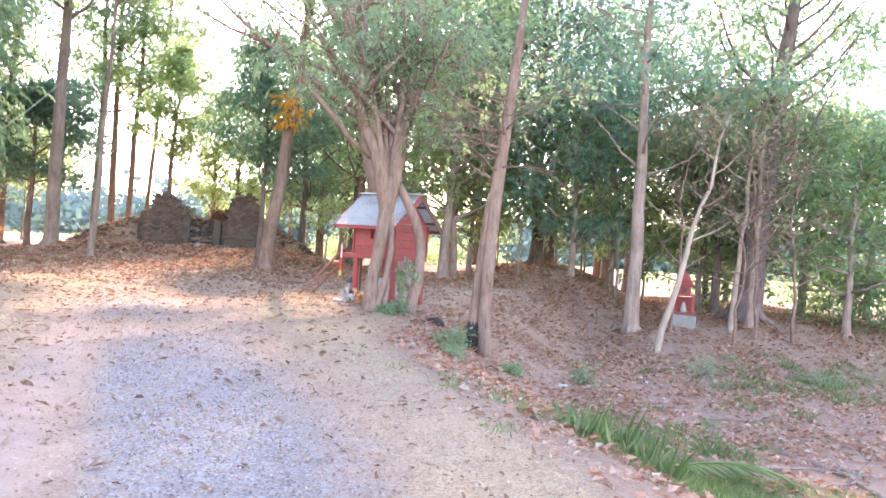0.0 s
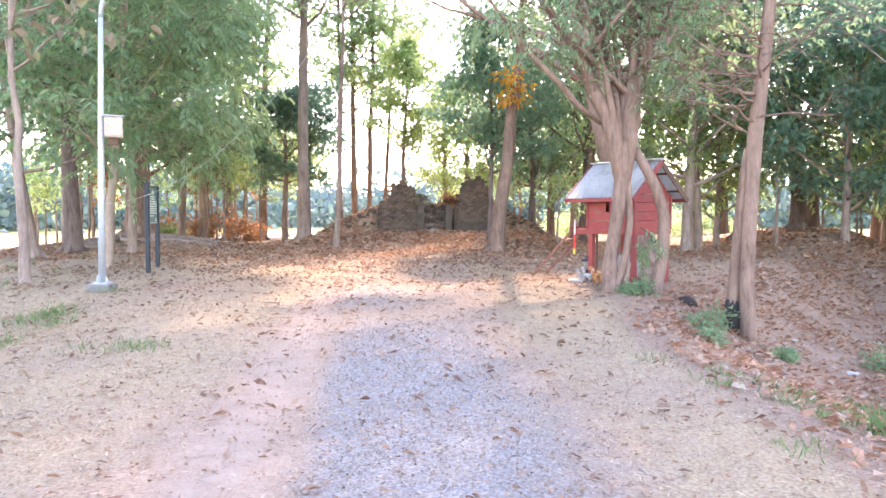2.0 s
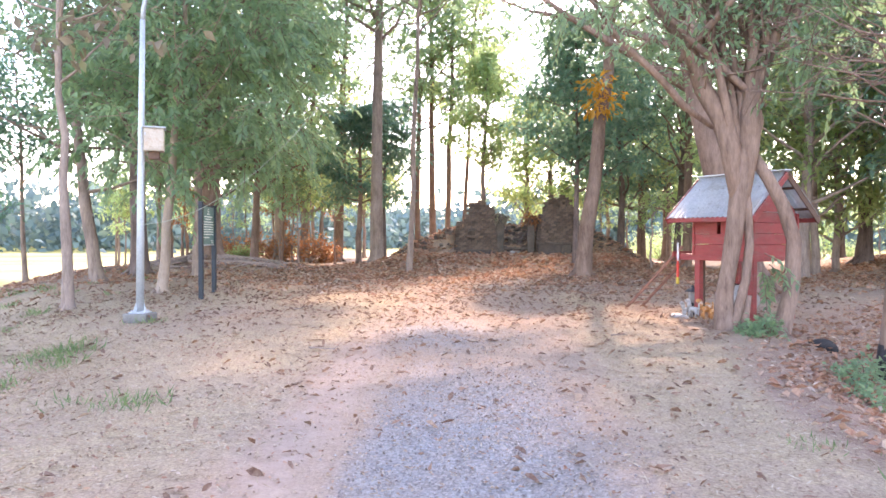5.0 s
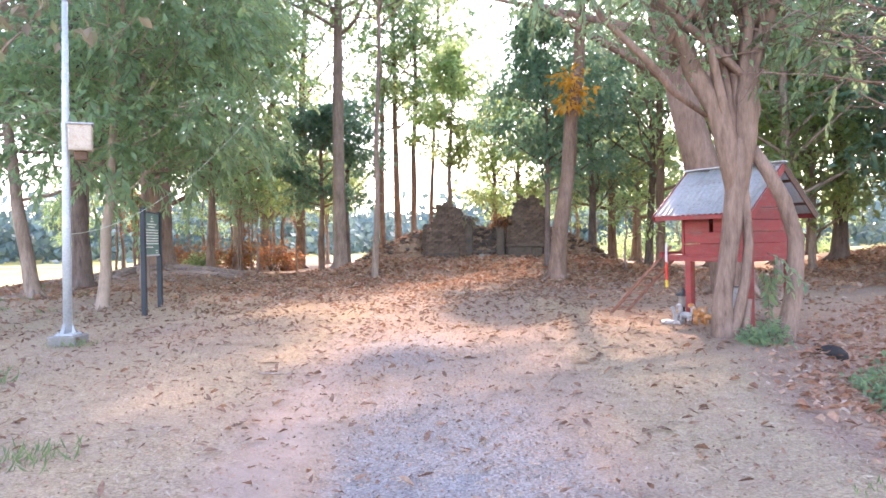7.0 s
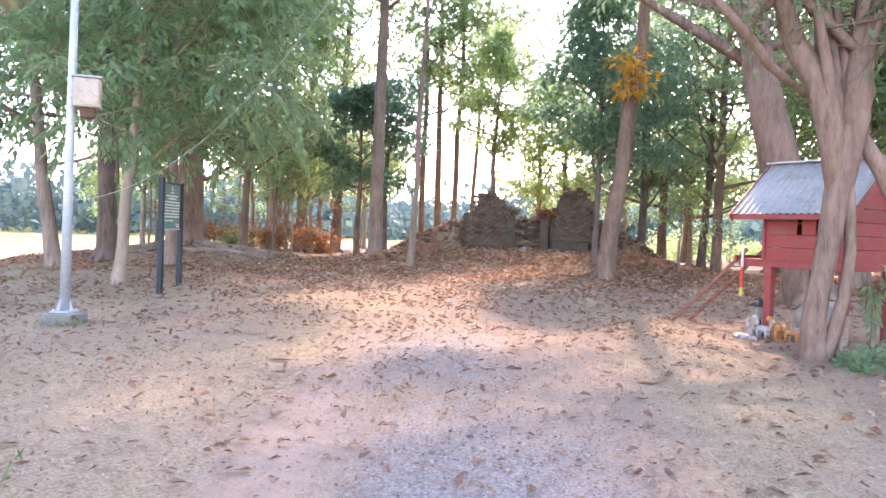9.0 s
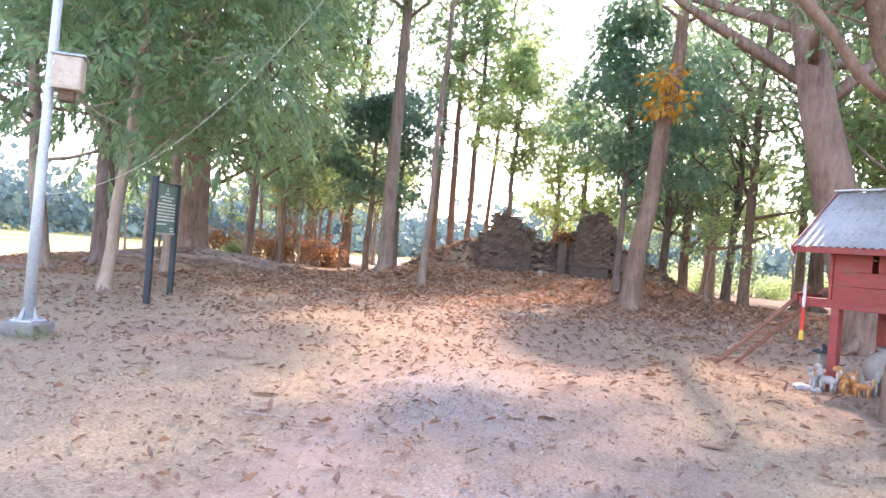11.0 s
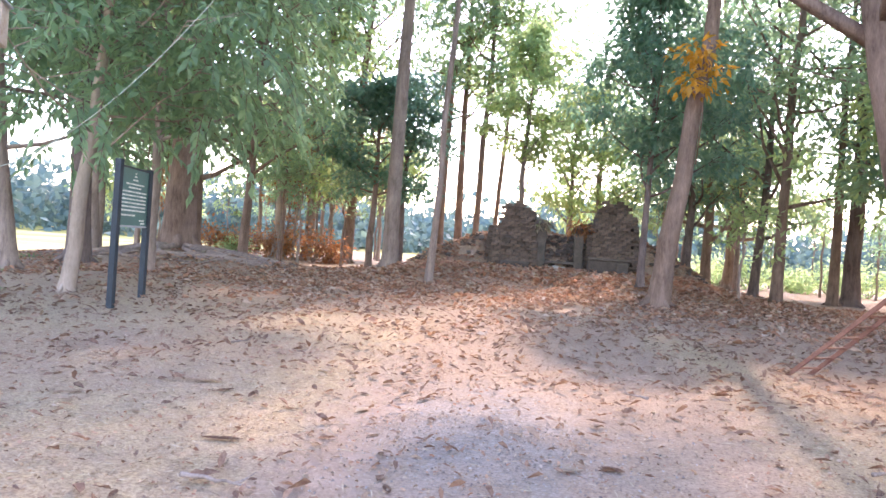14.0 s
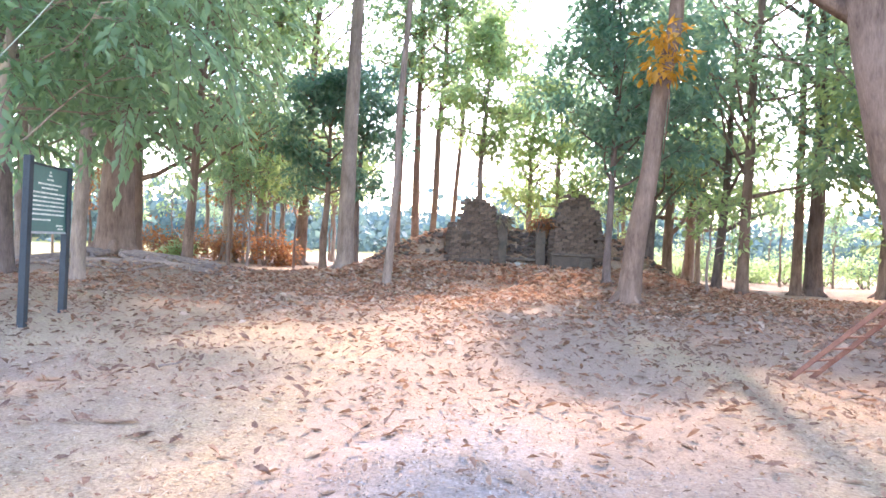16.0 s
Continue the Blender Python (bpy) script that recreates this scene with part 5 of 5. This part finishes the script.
def ruin():
    ox, oy = 1.7, 40.6
    oz = at(1.6, 38.6)
    root = thing("temple_ruin", ox, oy, oz, "ruined brick temple with two blackened tower stumps and doorway", "ruin")
    rng = random.Random(77)

    def tower(x0, x1, d, h, top, seed, yc):
        core = heap("tower", (x0 + 0.08, x1 - 0.08), d - 0.16, h - 0.1, RUIN_CORE, root, seed, top)
        core.location = (0, yc, 0)
        rows = int(h / 0.116)
        for j in range(rows):
            z = 0.055 + j * 0.116
            s = z / h
            shrink = 1 - 0.20 * s ** 2 - 0.10 * s
            cx, hw, hd = (x0 + x1) / 2, (x1 - x0) / 2 * shrink, d / 2 * shrink
            out = (0.06 if j % 8 == 7 else 0.0) - 0.05
            for face in range(3):
                span = hw * 2 if face == 0 else hd * 2
                k = max(1, int(span / 0.27))
                for i in range(k):
                    t = (i + 0.5 + (0.25 if j % 2 else -0.25) * (k > 1)) / k
                    if t > 0.99 or t < 0.01:
                        continue
                    p = (-1 + 2 * t)
                    if face == 0:
                        x, y, rz = cx + p * hw, -hd - out, 0
                    else:
                        if i > k * 0.6:
                            continue
                        x, y, rz = cx + (hw if face == 1 else -hw), p * hd, 90
                    if z > h * top((x - x0) / (x1 - x0)) - 0.13 or rng.random() < 0.05:
                        continue
                    o = link("brick", BRICKS[rng.randrange(8)], None, core)
                    o.matrix_basis = pose(x + rng.uniform(-0.02, 0.02), y + (0.05 + rng.uniform(-0.02, 0.03)) * (face == 0), z + rng.uniform(-0.008, 0.008), rng.uniform(-2, 2), rng.uniform(-2, 2), rz + rng.uniform(-4, 4)) @ Matrix.Diagonal((rng.uniform(0.98, 1.12), rng.uniform(0.9, 1.2), rng.uniform(1.02, 1.1), 1))

    tower(-3.02, -1.08, 1.9, 2.8, lambda s: 0.6 + 0.36 * step(0.12, 0.36, s) + 0.05 * step(0.4, 0.5, s) - 0.2 * step(0.66, 0.95, s) + 0.035 * math.sin(s * 23), 3.0, 0.0)
    tower(0.95, 2.95, 1.9, 3.05, lambda s: 0.74 + 0.22 * step(0.08, 0.34, s) - 0.05 * math.sin(s * 17) - 0.22 * step(0.72, 1.0, s), 8.0, 0.1)
    # doorway
    for x, h, lab in ((-0.88, 1.78, ""), (0.62, 1.7, "")):
        bm = bmesh.new()
        add_box(bm, (x, -0.55, h / 2 - 0.1), (0.36, 0.5, h + 0.1), None, 0.03)
        bmesh.ops.subdivide_edges(bm, edges=bm.edges[:], cuts=3, use_grid_fill=True)
        for v in bm.verts:
            v.co += Vector([noise.noise(v.co * 2.7 + Vector((q * 9, 0, x))) * 0.05 for q in range(3)])
        part("door_jamb", bm, SANDSTONE, root, "standing grey stone door jamb")
        bm = bmesh.new()
        bmesh.ops.create_icosphere(bm, subdivisions=2, radius=1, matrix=Matrix.Translation((x, -0.5, h)) @ Matrix.Diagonal((0.32, 0.36, 0.2, 1)))
        for v in bm.verts:
            v.co += Vector((0, 0, 1)) * noise.noise(v.co * 3.1) * 0.12
        part("capstone", bm, RUIN_BRICK, root, "crumbled brick cap")
        scatter_leaves("dry_fern", [(x + 0.1 * q, -0.6 - 0.05 * abs(q), h + 0.16 - 0.05 * q * q) for q in (-2, -1, 0, 1, 2)], 34, 0.11, 0.32, rng, LEAF_RUST if x > 0 else LEAF_TAN, root, 1.6, 0.2, "withered tan fern drooping over the jamb")
    # fallen fill behind the doorway
    bm = bmesh.new()
    g = [[bm.verts.new((-0.7 + 1.5 * i / 8, -0.35 + 1.6 * j / 8, 0.1 + 1.25 * (j / 8) ** 0.9 + 0.14 * noise.noise((i * 0.7, j * 0.7, 2)))) for j in range(9)] for i in range(9)]
    for i in range(8):
        for j in range(8):
            bm.faces.new((g[i][j], g[i + 1][j], g[i + 1][j + 1], g[i][j + 1]))
    bmesh.ops.solidify(bm, geom=bm.faces[:], thickness=0.2)
    part("rubble_fill", bm, RUIN_CORE, root)
    for k in range(70):
        t = rng.random()
        o = link("brick", BRICKS[rng.randrange(8)], None, root)
        o.matrix_basis = pose(rng.uniform(-0.65, 0.7), -0.4 + 1.3 * t, 0.18 + 1.2 * t ** 0.9, rng.uniform(-30, 30), rng.uniform(-30, 30), rng.uniform(0, 180))
    part("sill", box((0.0, -0.72, 0.3), (0.9, 0.22, 0.1), 0.015), SANDSTONE, root)
    # altar slabs before the towers
    part("altar_block", box((1.7, -1.25, 0.22), (1.5, 0.6, 0.6), 0.04), RUIN_CORE, root)
    part("altar_slab", box((1.75, -1.28, 0.56), (1.65, 0.7, 0.09), 0.02), SANDSTONE, root)
    part("side_block", box((2.25, -1.35, 0.2), (0.5, 0.5, 0.55), 0.04), SANDSTONE, root)
    part("step_block", box((-1.9, -1.15, 0.1), (1.2, 0.4, 0.3), 0.04), RUIN_CORE, root)
    # things left at the doorway
    for x, y, s in ((1.45, 39.55, 0.2), (1.75, 39.5, 0.16), (2.05, 39.55, 0.13), (1.2, 39.6, 0.15), (2.2, 39.4, 0.1)):
        bm = bmesh.new()
        bmesh.ops.create_icosphere(bm, subdivisions=2, radius=1, matrix=Matrix.Diagonal((s, s * 0.6, s * 0.6, 1)))
        for v in bm.verts:
            v.co *= 1 + 0.3 * noise.noise(v.co * 8 + Vector((x, y, 1)))
        ob = part("white_offering", bm, CHALK, None, "small white offering lying at the ruin's doorway")
        ob.matrix_basis = pose(x, y, at(x, y) + s * 0.4)
        tagged(ob, category="offering", group="offerings at the ruin")
    # loose bricks on the slopes
    for k in range(170):
        sx = rng.choice((-1, 1))
        x = 1.7 + sx * rng.uniform(2.4, 6.4)
        y = rng.uniform(39.3, 42.5)
        o = link("loose_brick", BRICKS[rng.randrange(8)], None)
        o.matrix_basis = pose(x, y, at(x, y) + 0.03, rng.uniform(-35, 35), rng.uniform(-35, 35), rng.uniform(0, 180)) @ Matrix.Scale(rng.uniform(0.6, 1.1), 4)
        tagged(o, "blackened brick fallen on the ruin's slope", "brick", "fallen bricks of the ruin")


ruin()


# ---- small shrine among the trees on the bank ----
def small_shrine():
    x, y = 17.6, 22.4
    root = thing("small_shrine", x, y, at(x, y) - 0.05, "small red two-tier shrine on a concrete block", "shrine", turn=-35)
    part("plinth", box((0, 0, 0.2), (0.85, 0.75, 0.5), 0.02), CONCRETE, root, "rough concrete block")
    for z in (0.5, 1.15):
        part("shelf", box((0, 0, z), (0.72, 0.62, 0.06), 0.006), RED_PAINT, root)
    for u in (-0.31, 0.31):
        for v in (-0.26, 0.26):
            part("post", box((u, v, 0.85), (0.06, 0.06, 0.66), 0.004), RED_PAINT, root)
    part("cell", box((0, 0.05, 1.36), (0.42, 0.36, 0.36), 0.01), RED_PAINT, root)
    # dark panel on the solid cell, painting the shade of a doorway
    part("opening", box((0, -0.135, 1.34), (0.16, 0.02, 0.2), 0.004), DARK_WOOD, root)
    for k, (w, h) in enumerate(((0.62, 0.16), (0.44, 0.16), (0.26, 0.2))):
        bm = bmesh.new()
        bmesh.ops.create_cone(bm, cap_ends=True, segments=4, radius1=w * 0.72, radius2=w * 0.42, depth=h, matrix=Matrix.Translation((0, 0.05, 1.6 + 0.15 * k)) @ pose(0, 0, 0, 0, 0, 45))
        part("roof_tier", bm, RED_PAINT, root)
    part("panel", box((0, 0.27, 0.82), (0.6, 0.02, 0.5), 0.003), RED_PAINT, root)
    part("idol_shape", lathe([(0.1, 0.53), (0.12, 0.6), (0.07, 0.75), (0.05, 0.85), (0.02, 0.9)], 10), CHALK, root)


small_shrine()


# ---- roots of the great tree ----
rr = random.Random(55)
roots = thing("exposed_roots", -10.4, 31.6, at(-10.4, 31.6), "tangle of bare weathered roots spreading over the mound", "roots")
for k in range(64):
    a = rr.uniform(-2.9, 0.7)
    tb, p, d = Tubes(), Vector((-11 + 0.7 * math.cos(a), 33 + 0.7 * math.sin(a), 0)), Vector((math.cos(a), math.sin(a), 0))
    pts, rad, ln = [], [], rr.randint(9, 18)
    r = rr.uniform(0.035, 0.11)
    for i in range(ln):
        pts.append(Vector((p.x, p.y, at(p.x, p.y) + 0.03 + r * (0.65 - 0.8 * i / ln))) - roots.location)
        rad.append(r * (1 - 0.75 * i / ln))
        d = (d + Vector((rr.uniform(-0.5, 0.5), rr.uniform(-0.5, 0.5), 0))).normalized()
        p = p + d * 0.27
    tb.add(pts, rad, 7, 0.2, k)
    link("root", tb.mesh("root"), ROOT, roots)


# ---- ground cover ----
def scatter(name, n, area, weight, size, slim, mat, label, category, seed, lift=0.02, tilt=0.35, curl=0.12):
    g = np.random.default_rng(seed)
    x = g.uniform(area[0], area[1], n * 6)
    y = g.uniform(area[2], area[3], n * 6)
    keep = g.random(n * 6) < weight(x, y)
    x, y = x[keep][:n], y[keep][:n]
    m = len(x)
    a = g.uniform(0, 2 * math.pi, m)
    L = size * g.uniform(0.5, 1.5, m)
    z = land(x, y) + lift * g.uniform(0.2, 1.0, m) + 0.004
    way = np.stack([np.cos(a), np.sin(a), g.normal(0.05, tilt * 0.5, m)], 1)
    nor = np.stack([g.normal(0, tilt, m), g.normal(0, tilt, m), np.ones(m)], 1)
    me = leaf_mesh(name, np.stack([x, y, z], 1), way, nor, L, L * slim * g.uniform(0.6, 1.2, m), 0.35, curl, True)
    tagged(link(name, me, mat), label, category, kind="stuff")


def clumpy(x, y, k):
    return 0.55 + 0.45 * ripple(x, y, 1.4, k) + 0.3 * ripple(x, y, 4.0, k + 1)


scatter("leaf_litter", 44000, (3, 30, 4, 36), lambda x, y: step(-0.2, 1.2, x - right_edge(y)) * clumpy(x, y, 1) * (1 - 0.9 * np.clip(masks(x, y)["grass"] * 1.4, 0, 1)), 0.12, 0.5, DRY, "thick brown leaf litter covering the bank", "leaf litter", 1, 0.05)
scatter("leaf_litter", 21000, (-18, 18, 20, 36.5), lambda x, y: step(19, 34, y) * np.clip(clumpy(x, y, 3), 0, 1) * (0.3 + 0.7 * step(22, 30, y)) * (1 - 0.85 * np.exp(-(((x + 10.3) / 3.4) ** 2 + ((y - 31.3) / 2.2) ** 2))), 0.15, 0.48, DRY, "scattered dry brown leaves on bare earth", "leaf litter", 2, 0.04)
scatter("leaf_litter", 9000, (-7, 10, 34, 44), lambda x, y: 0.9 - 0.8 * step(35, 36.2, y) * (1 - step(38.8, 39.6, y)) * (1 - step(2.6, 3.8, np.abs(x - 1.5))), 0.2, 0.48, DRY, "dry brown leaves on the ruin's slope", "leaf litter", 3, 0.06)
scatter("leaf_litter", 2600, (-9, 6, 11, 25), lambda x, y: step(9, 22, y) * np.clip(0.2 + clumpy(x, y, 6), 0, 1), 0.10, 0.42, DRY_DARK, "scattered dry brown leaves on bare earth", "leaf litter", 4, 0.035)
scatter("leaf_litter", 6500, (-11, 9, 13, 34), lambda x, y: step(13, 25, y) * np.clip(clumpy(x, y, 12), 0, 1), 0.12, 0.36, DRY_DARK, "dark curled leaves lying on bare earth", "leaf litter", 14, 0.05, 0.5, 0.2)
scatter("leaf_litter", 420, (-6, 4, 4, 15), lambda x, y: np.clip(0.2 + clumpy(x, y, 15), 0, 1), 0.1, 0.42, DRY_DARK, "few dark curled leaves on the dusty lane", "leaf litter", 15, 0.03, 0.5, 0.2)
scatter("leaf_litter", 380, (-6, 4, 3, 13), lambda x, y: np.full(len(x), 0.5), 0.08, 0.4, DRY_DARK, "few crumbled leaves on the dusty lane", "leaf litter", 5, 0.02)
scatter("leaf_litter", 9000, (-6, 5, 3, 24), lambda x, y: np.clip(0.3 + clumpy(x, y, 9), 0, 1), 0.035, 0.5, DRY, "small crumbs of dry leaf on the lane", "leaf litter", 7, 0.01)
scatter("stone_chips", 21000, (-1.2, 3.2, -1, 17), lambda x, y: np.clip(masks(x, y)["gravel"] * 1.2, 0, 1), 0.02, 0.8, dry_leaf_material("stone_chip", [(0.0, (0.16, 0.15, 0.15)), (0.5, (0.34, 0.325, 0.315)), (1.0, (0.56, 0.54, 0.52))]), "small grey stone chips pressed into the lane", "gravel", 16, 0.012, 0.5, 0.05)
scatter("earth_crumbs", 24000, (-9, 4, -1, 22), lambda x, y: np.clip(0.35 + clumpy(x, y, 18), 0, 1), 0.026, 0.8, dry_leaf_material("earth_crumb", [(0.0, (0.20, 0.135, 0.095)), (0.5, (0.39, 0.285, 0.205)), (1.0, (0.56, 0.44, 0.32))]), "crumbs of dry earth on the ground", "earth", 17, 0.012, 0.5, 0.05)
scatter("dry_grass", 15000, (-10, -1.8, 4, 20), lambda x, y: step(-1.2, 0.8, left_edge(y) - x) * np.clip(clumpy(x, y, 20), 0, 1), 0.11, 0.09, dry_leaf_material("dry_grass", [(0.0, (0.17, 0.12, 0.07)), (0.5, (0.36, 0.28, 0.16)), (1.0, (0.55, 0.46, 0.30))]), "matted dry grass on the shoulder of the bank", "dry grass", 19, 0.05, 0.7, 0.1)
scatter("straw_litter", 42000, (-6, 5, -1, 20), lambda x, y: 0.12 + masks(x, y)["straw"], 0.075, 0.10, dry_leaf_material("straw", [(0.0, (0.24, 0.17, 0.10)), (0.5, (0.45, 0.36, 0.24)), (1.0, (0.66, 0.58, 0.44))]), "short dry straw and chaff on the lane", "straw", 6, 0.015, 0.25, 0.05)


def single_leaf(x, y, s, rz, k):
    """A large curled leaf with a midrib."""
    bm = bmesh.new()
    g = []
    for i in range(7):
        t = i / 6
        w = (0.13 + 0.04 * (k % 4)) * math.sin(math.pi * min(1, t * 0.92 + 0.06)) ** 0.8
        lift = 0.12 * (t - 0.4) ** 2 + 0.02
        g.append([bm.verts.new((t - 0.5, w * q, lift + 0.3 * w * abs(q) * (0.6 + 0.5 * (k % 3)))) for q in (-1, 0, 1)])
    for i in range(6):
        for q in range(2):
            bm.faces.new((g[i][q], g[i + 1][q], g[i + 1][q + 1], g[i][q + 1]))
    bm.verts.index_update()
    bmesh.ops.solidify(bm, geom=bm.faces[:], thickness=0.012)
    ob = part("dry_leaf", bm, LEAF_DRY[k % 3], None, "large curled dry brown leaf on the earth")
    ob.matrix_basis = pose(x, y, at(x, y) + 0.004, 0, 0, rz) @ Matrix.Scale(s, 4)
    tagged(ob, category="leaf", group="large fallen leaves")


LEAF_DRY = [rough_surface("fallen_leaf", (0.24, 0.14, 0.08), (0.42, 0.28, 0.18), 6.0, 0.8), rough_surface("fallen_leaf", (0.12, 0.06, 0.04), (0.24, 0.13, 0.08), 6.0, 0.8), rough_surface("fallen_leaf", (0.36, 0.27, 0.19), (0.54, 0.43, 0.32), 6.0, 0.8)]
rl = random.Random(31)
for k, (lx, ly, ls, rz) in enumerate(((-2.85, 17.3, 0.34, 10), (-2.55, 17.05, 0.2, 50), (-1.25, 16.9, 0.2, 70), (-4.2, 18.6, 0.24, 15), (-2.0, 15.7, 0.3, 5), (0.45, 15.8, 0.22, 20), (2.2, 15.4, 0.26, -20), (-1.0, 17.7, 0.16, 80))):
    single_leaf(lx, ly, ls, rz, k)
for k in range(90):
    lx, ly = rl.uniform(-6, 5), rl.uniform(14.5, 24)
    single_leaf(lx, ly, rl.uniform(0.08, 0.19), rl.uniform(0, 360), k)


def grass_patch(name, n, cx, cy, rx, ry, h, seed, label):
    """Blades in uneven clumps that thin out towards the edge."""
    g = np.random.default_rng(seed)
    k = max(6, n // 45)
    kx, ky = g.normal(0, 0.55, k) * rx, g.normal(0, 0.55, k) * ry
    w = g.integers(0, k, n)
    x, y = cx + kx[w] + g.normal(0, 0.14, n), cy + ky[w] + g.normal(0, 0.14, n)
    b = g.uniform(0, 2 * math.pi, n)
    way = np.stack([np.cos(b) * 0.7, np.sin(b) * 0.7, g.uniform(0.35, 1.2, n)], 1)
    nor = np.stack([np.cos(b), np.sin(b), np.zeros(n)], 1)
    L = h * g.uniform(0.35, 1.3, n) * (0.6 + 0.6 * g.random(k)[w])
    me = leaf_mesh(name, np.stack([x, y, land(x, y) - 0.01], 1), way, nor, L, 0.006 + L * 0.022, 0.1, -0.2)
    tagged(link(name, me, GRASS), label, "grass", kind="stuff")


grass_patch("grass", 12000, 7.3, 8.8, 2.6, 2.6, 0.13, 1, "low green grass on the wet side of the bank")
grass_patch("grass", 300, 5.8, 8.6, 0.6, 0.6, 0.6, 2, "tall green grass blades at the lane's edge")
grass_patch("grass", 4000, 8.8, 11.8, 1.8, 1.7, 0.16, 3, "low green grass on the wet side of the bank")
grass_patch("grass", 5000, 18, 16, 5, 3, 0.2, 4, "low green grass near the pool")
for i, (cx, cy, rx, ry, n) in enumerate(((-4.9, 10.9, 0.8, 1.0, 420), (-5.6, 12.8, 0.8, 1.2, 420), (-5.9, 14.8, 0.6, 0.9, 240), (-3.1, 11.7, 0.3, 0.22, 120), (-5.45, 14.5, 0.2, 0.2, 110), (-5.6, 17.3, 0.25, 0.2, 70), (-4.2, 9.2, 0.6, 0.8, 240), (-13, 22, 4, 6, 2500))):
    grass_patch("grass_tuft", n, cx, cy, rx, ry, 0.16, 10 + i, "green weedy grass tuft on the bank")


def palm_frond():
    """A fallen green frond lying over the grass."""
    rng = random.Random(61)
    a, b = Vector((7.4, 9.9, 0)), Vector((9.3, 9.3, 0))
    root = thing("palm_frond", a.x, a.y, at(a.x, a.y), "fallen green palm frond arching over the grass", "palm frond")
    pts = []
    for i in range(9):
        p = a.lerp(b, i / 8)
        pts.append(Vector((p.x - a.x, p.y - a.y, at(p.x, p.y) - root.location.z + 0.05 + 0.3 * math.sin(math.pi * i / 8))))
    tb = Tubes()
    tb.add(pts, [0.02 - 0.0017 * i for i in range(9)], 6)
    link("rib", tb.mesh("rib"), GRASS, root)
    u = (b - a).normalized()
    s = Vector((-u.y, u.x, 0))
    pos, way, nor, ln = [], [], [], []
    for i in range(34):
        t = 0.1 + 0.9 * i / 34
        for q in (-1, 1):
            pos.append(along(pts, t))
            way.append(s * q + u * 0.9 + Vector((0, 0, rng.uniform(-0.45, 0.0))))
            nor.append(Vector((0, 0, 1)) + s * q * 0.4)
            ln.append(0.5 * math.sin(math.pi * (0.15 + 0.8 * t)) * rng.uniform(0.8, 1.1))
    ln = np.array(ln)
    me = leaf_mesh("leaflet", np.array([list(p) for p in pos]), np.array([list(p) for p in way]), np.array([list(p) for p in nor]), ln, 0.03 + 0 * ln, 0.2, -0.15)
    link("foliage", me, GRASS, root)


palm_frond()


def fallen_branch(x, y, ln, rz, seed):
    rng = random.Random(seed)
    root = thing("fallen_branch", x, y, at(x, y) + 0.04, "grey dead branch lying among dry leaves", "branch")
    tb = Tubes()
    d = Vector((math.cos(radians(rz)), math.sin(radians(rz)), 0))
    line = []
    for i in range(7):
        p = d * ln * i / 6 + Vector((rng.uniform(-0.05, 0.05), rng.uniform(-0.05, 0.05), 0)) * ln
        line.append(Vector((p.x, p.y, at(x + p.x, y + p.y) - at(x, y) + 0.01)))
    tb.add(line, [(0.035 - 0.004 * i) * min(1, 0.35 + 0.4 * ln) for i in range(7)], 6)
    for _ in range(6 if ln > 1 else 1):
        c = radians(rz) + rng.uniform(-1, 1)
        tw = Tubes()
        limb(tw, along(line, rng.uniform(0.2, 0.9)), (math.cos(c), math.sin(c), 0.25), ln * 0.35, 0.014, rng, 0.0, 4, 4)
        link("twig", tw.mesh("twig"), BARK_GREY, root)
    link("stick", tb.mesh("stick"), BARK_GREY, root)


for i, (fx, fy, fl, fr) in enumerate(((9.2, 10.2, 1.8, -12), (9.8, 9.2, 1.5, 20), (10.2, 8.8, 1.7, 60), (9.6, 8.2, 1.3, -40), (10.8, 9.6, 1.4, 100), (12.5, 13, 1.6, 160))):
    fallen_branch(fx, fy, fl, fr, 400 + i)
for i, (fx, fy, fl, fr) in enumerate(((-1.9, 14.9, 0.42, -5), (2.6, 16.2, 0.35, 30), (-3.4, 19.2, 0.3, 60), (1.4, 18.2, 0.3, 140))):
    fallen_branch(fx, fy, fl, fr, 430 + i)
for i, (fx, fy, fs) in enumerate(((9.0, 15.9, 0.16), (8.6, 17.2, 0.1), (11.8, 16.5, 0.12))):
    bm = bmesh.new()
    bmesh.ops.create_icosphere(bm, subdivisions=2, radius=1, matrix=Matrix.Diagonal((fs, fs * 0.6, fs * 0.3, 1)))
    for v in bm.verts:
        v.co *= 1 + 0.3 * noise.noise(v.co * 8 + Vector((fx, fy, 1)))
    ob = part("white_scrap", bm, CHALK, None, "pale scrap lying in the leaf litter")
    ob.matrix_basis = pose(fx, fy, at(fx, fy) + fs * 0.15, 0, 0, 40 * i)
    tagged(ob, category="scrap")


def log_stump(x, y, s):
    bm = bmesh.new()
    bmesh.ops.create_icosphere(bm, subdivisions=3, radius=1, matrix=Matrix.Diagonal((s, s * 0.55, s * 0.5, 1)))
    for v in bm.verts:
        v.co *= 1 + 0.4 * noise.noise(v.co * 5)
    ob = part("rock", bm, CHARRED, None, "dark lump of rock beside the twisted tree")
    ob.matrix_basis = pose(x, y, at(x, y) + s * 0.2, 0, 0, -35)
    tagged(ob, category="rock")


log_stump(6.2, 17.0, 0.24)
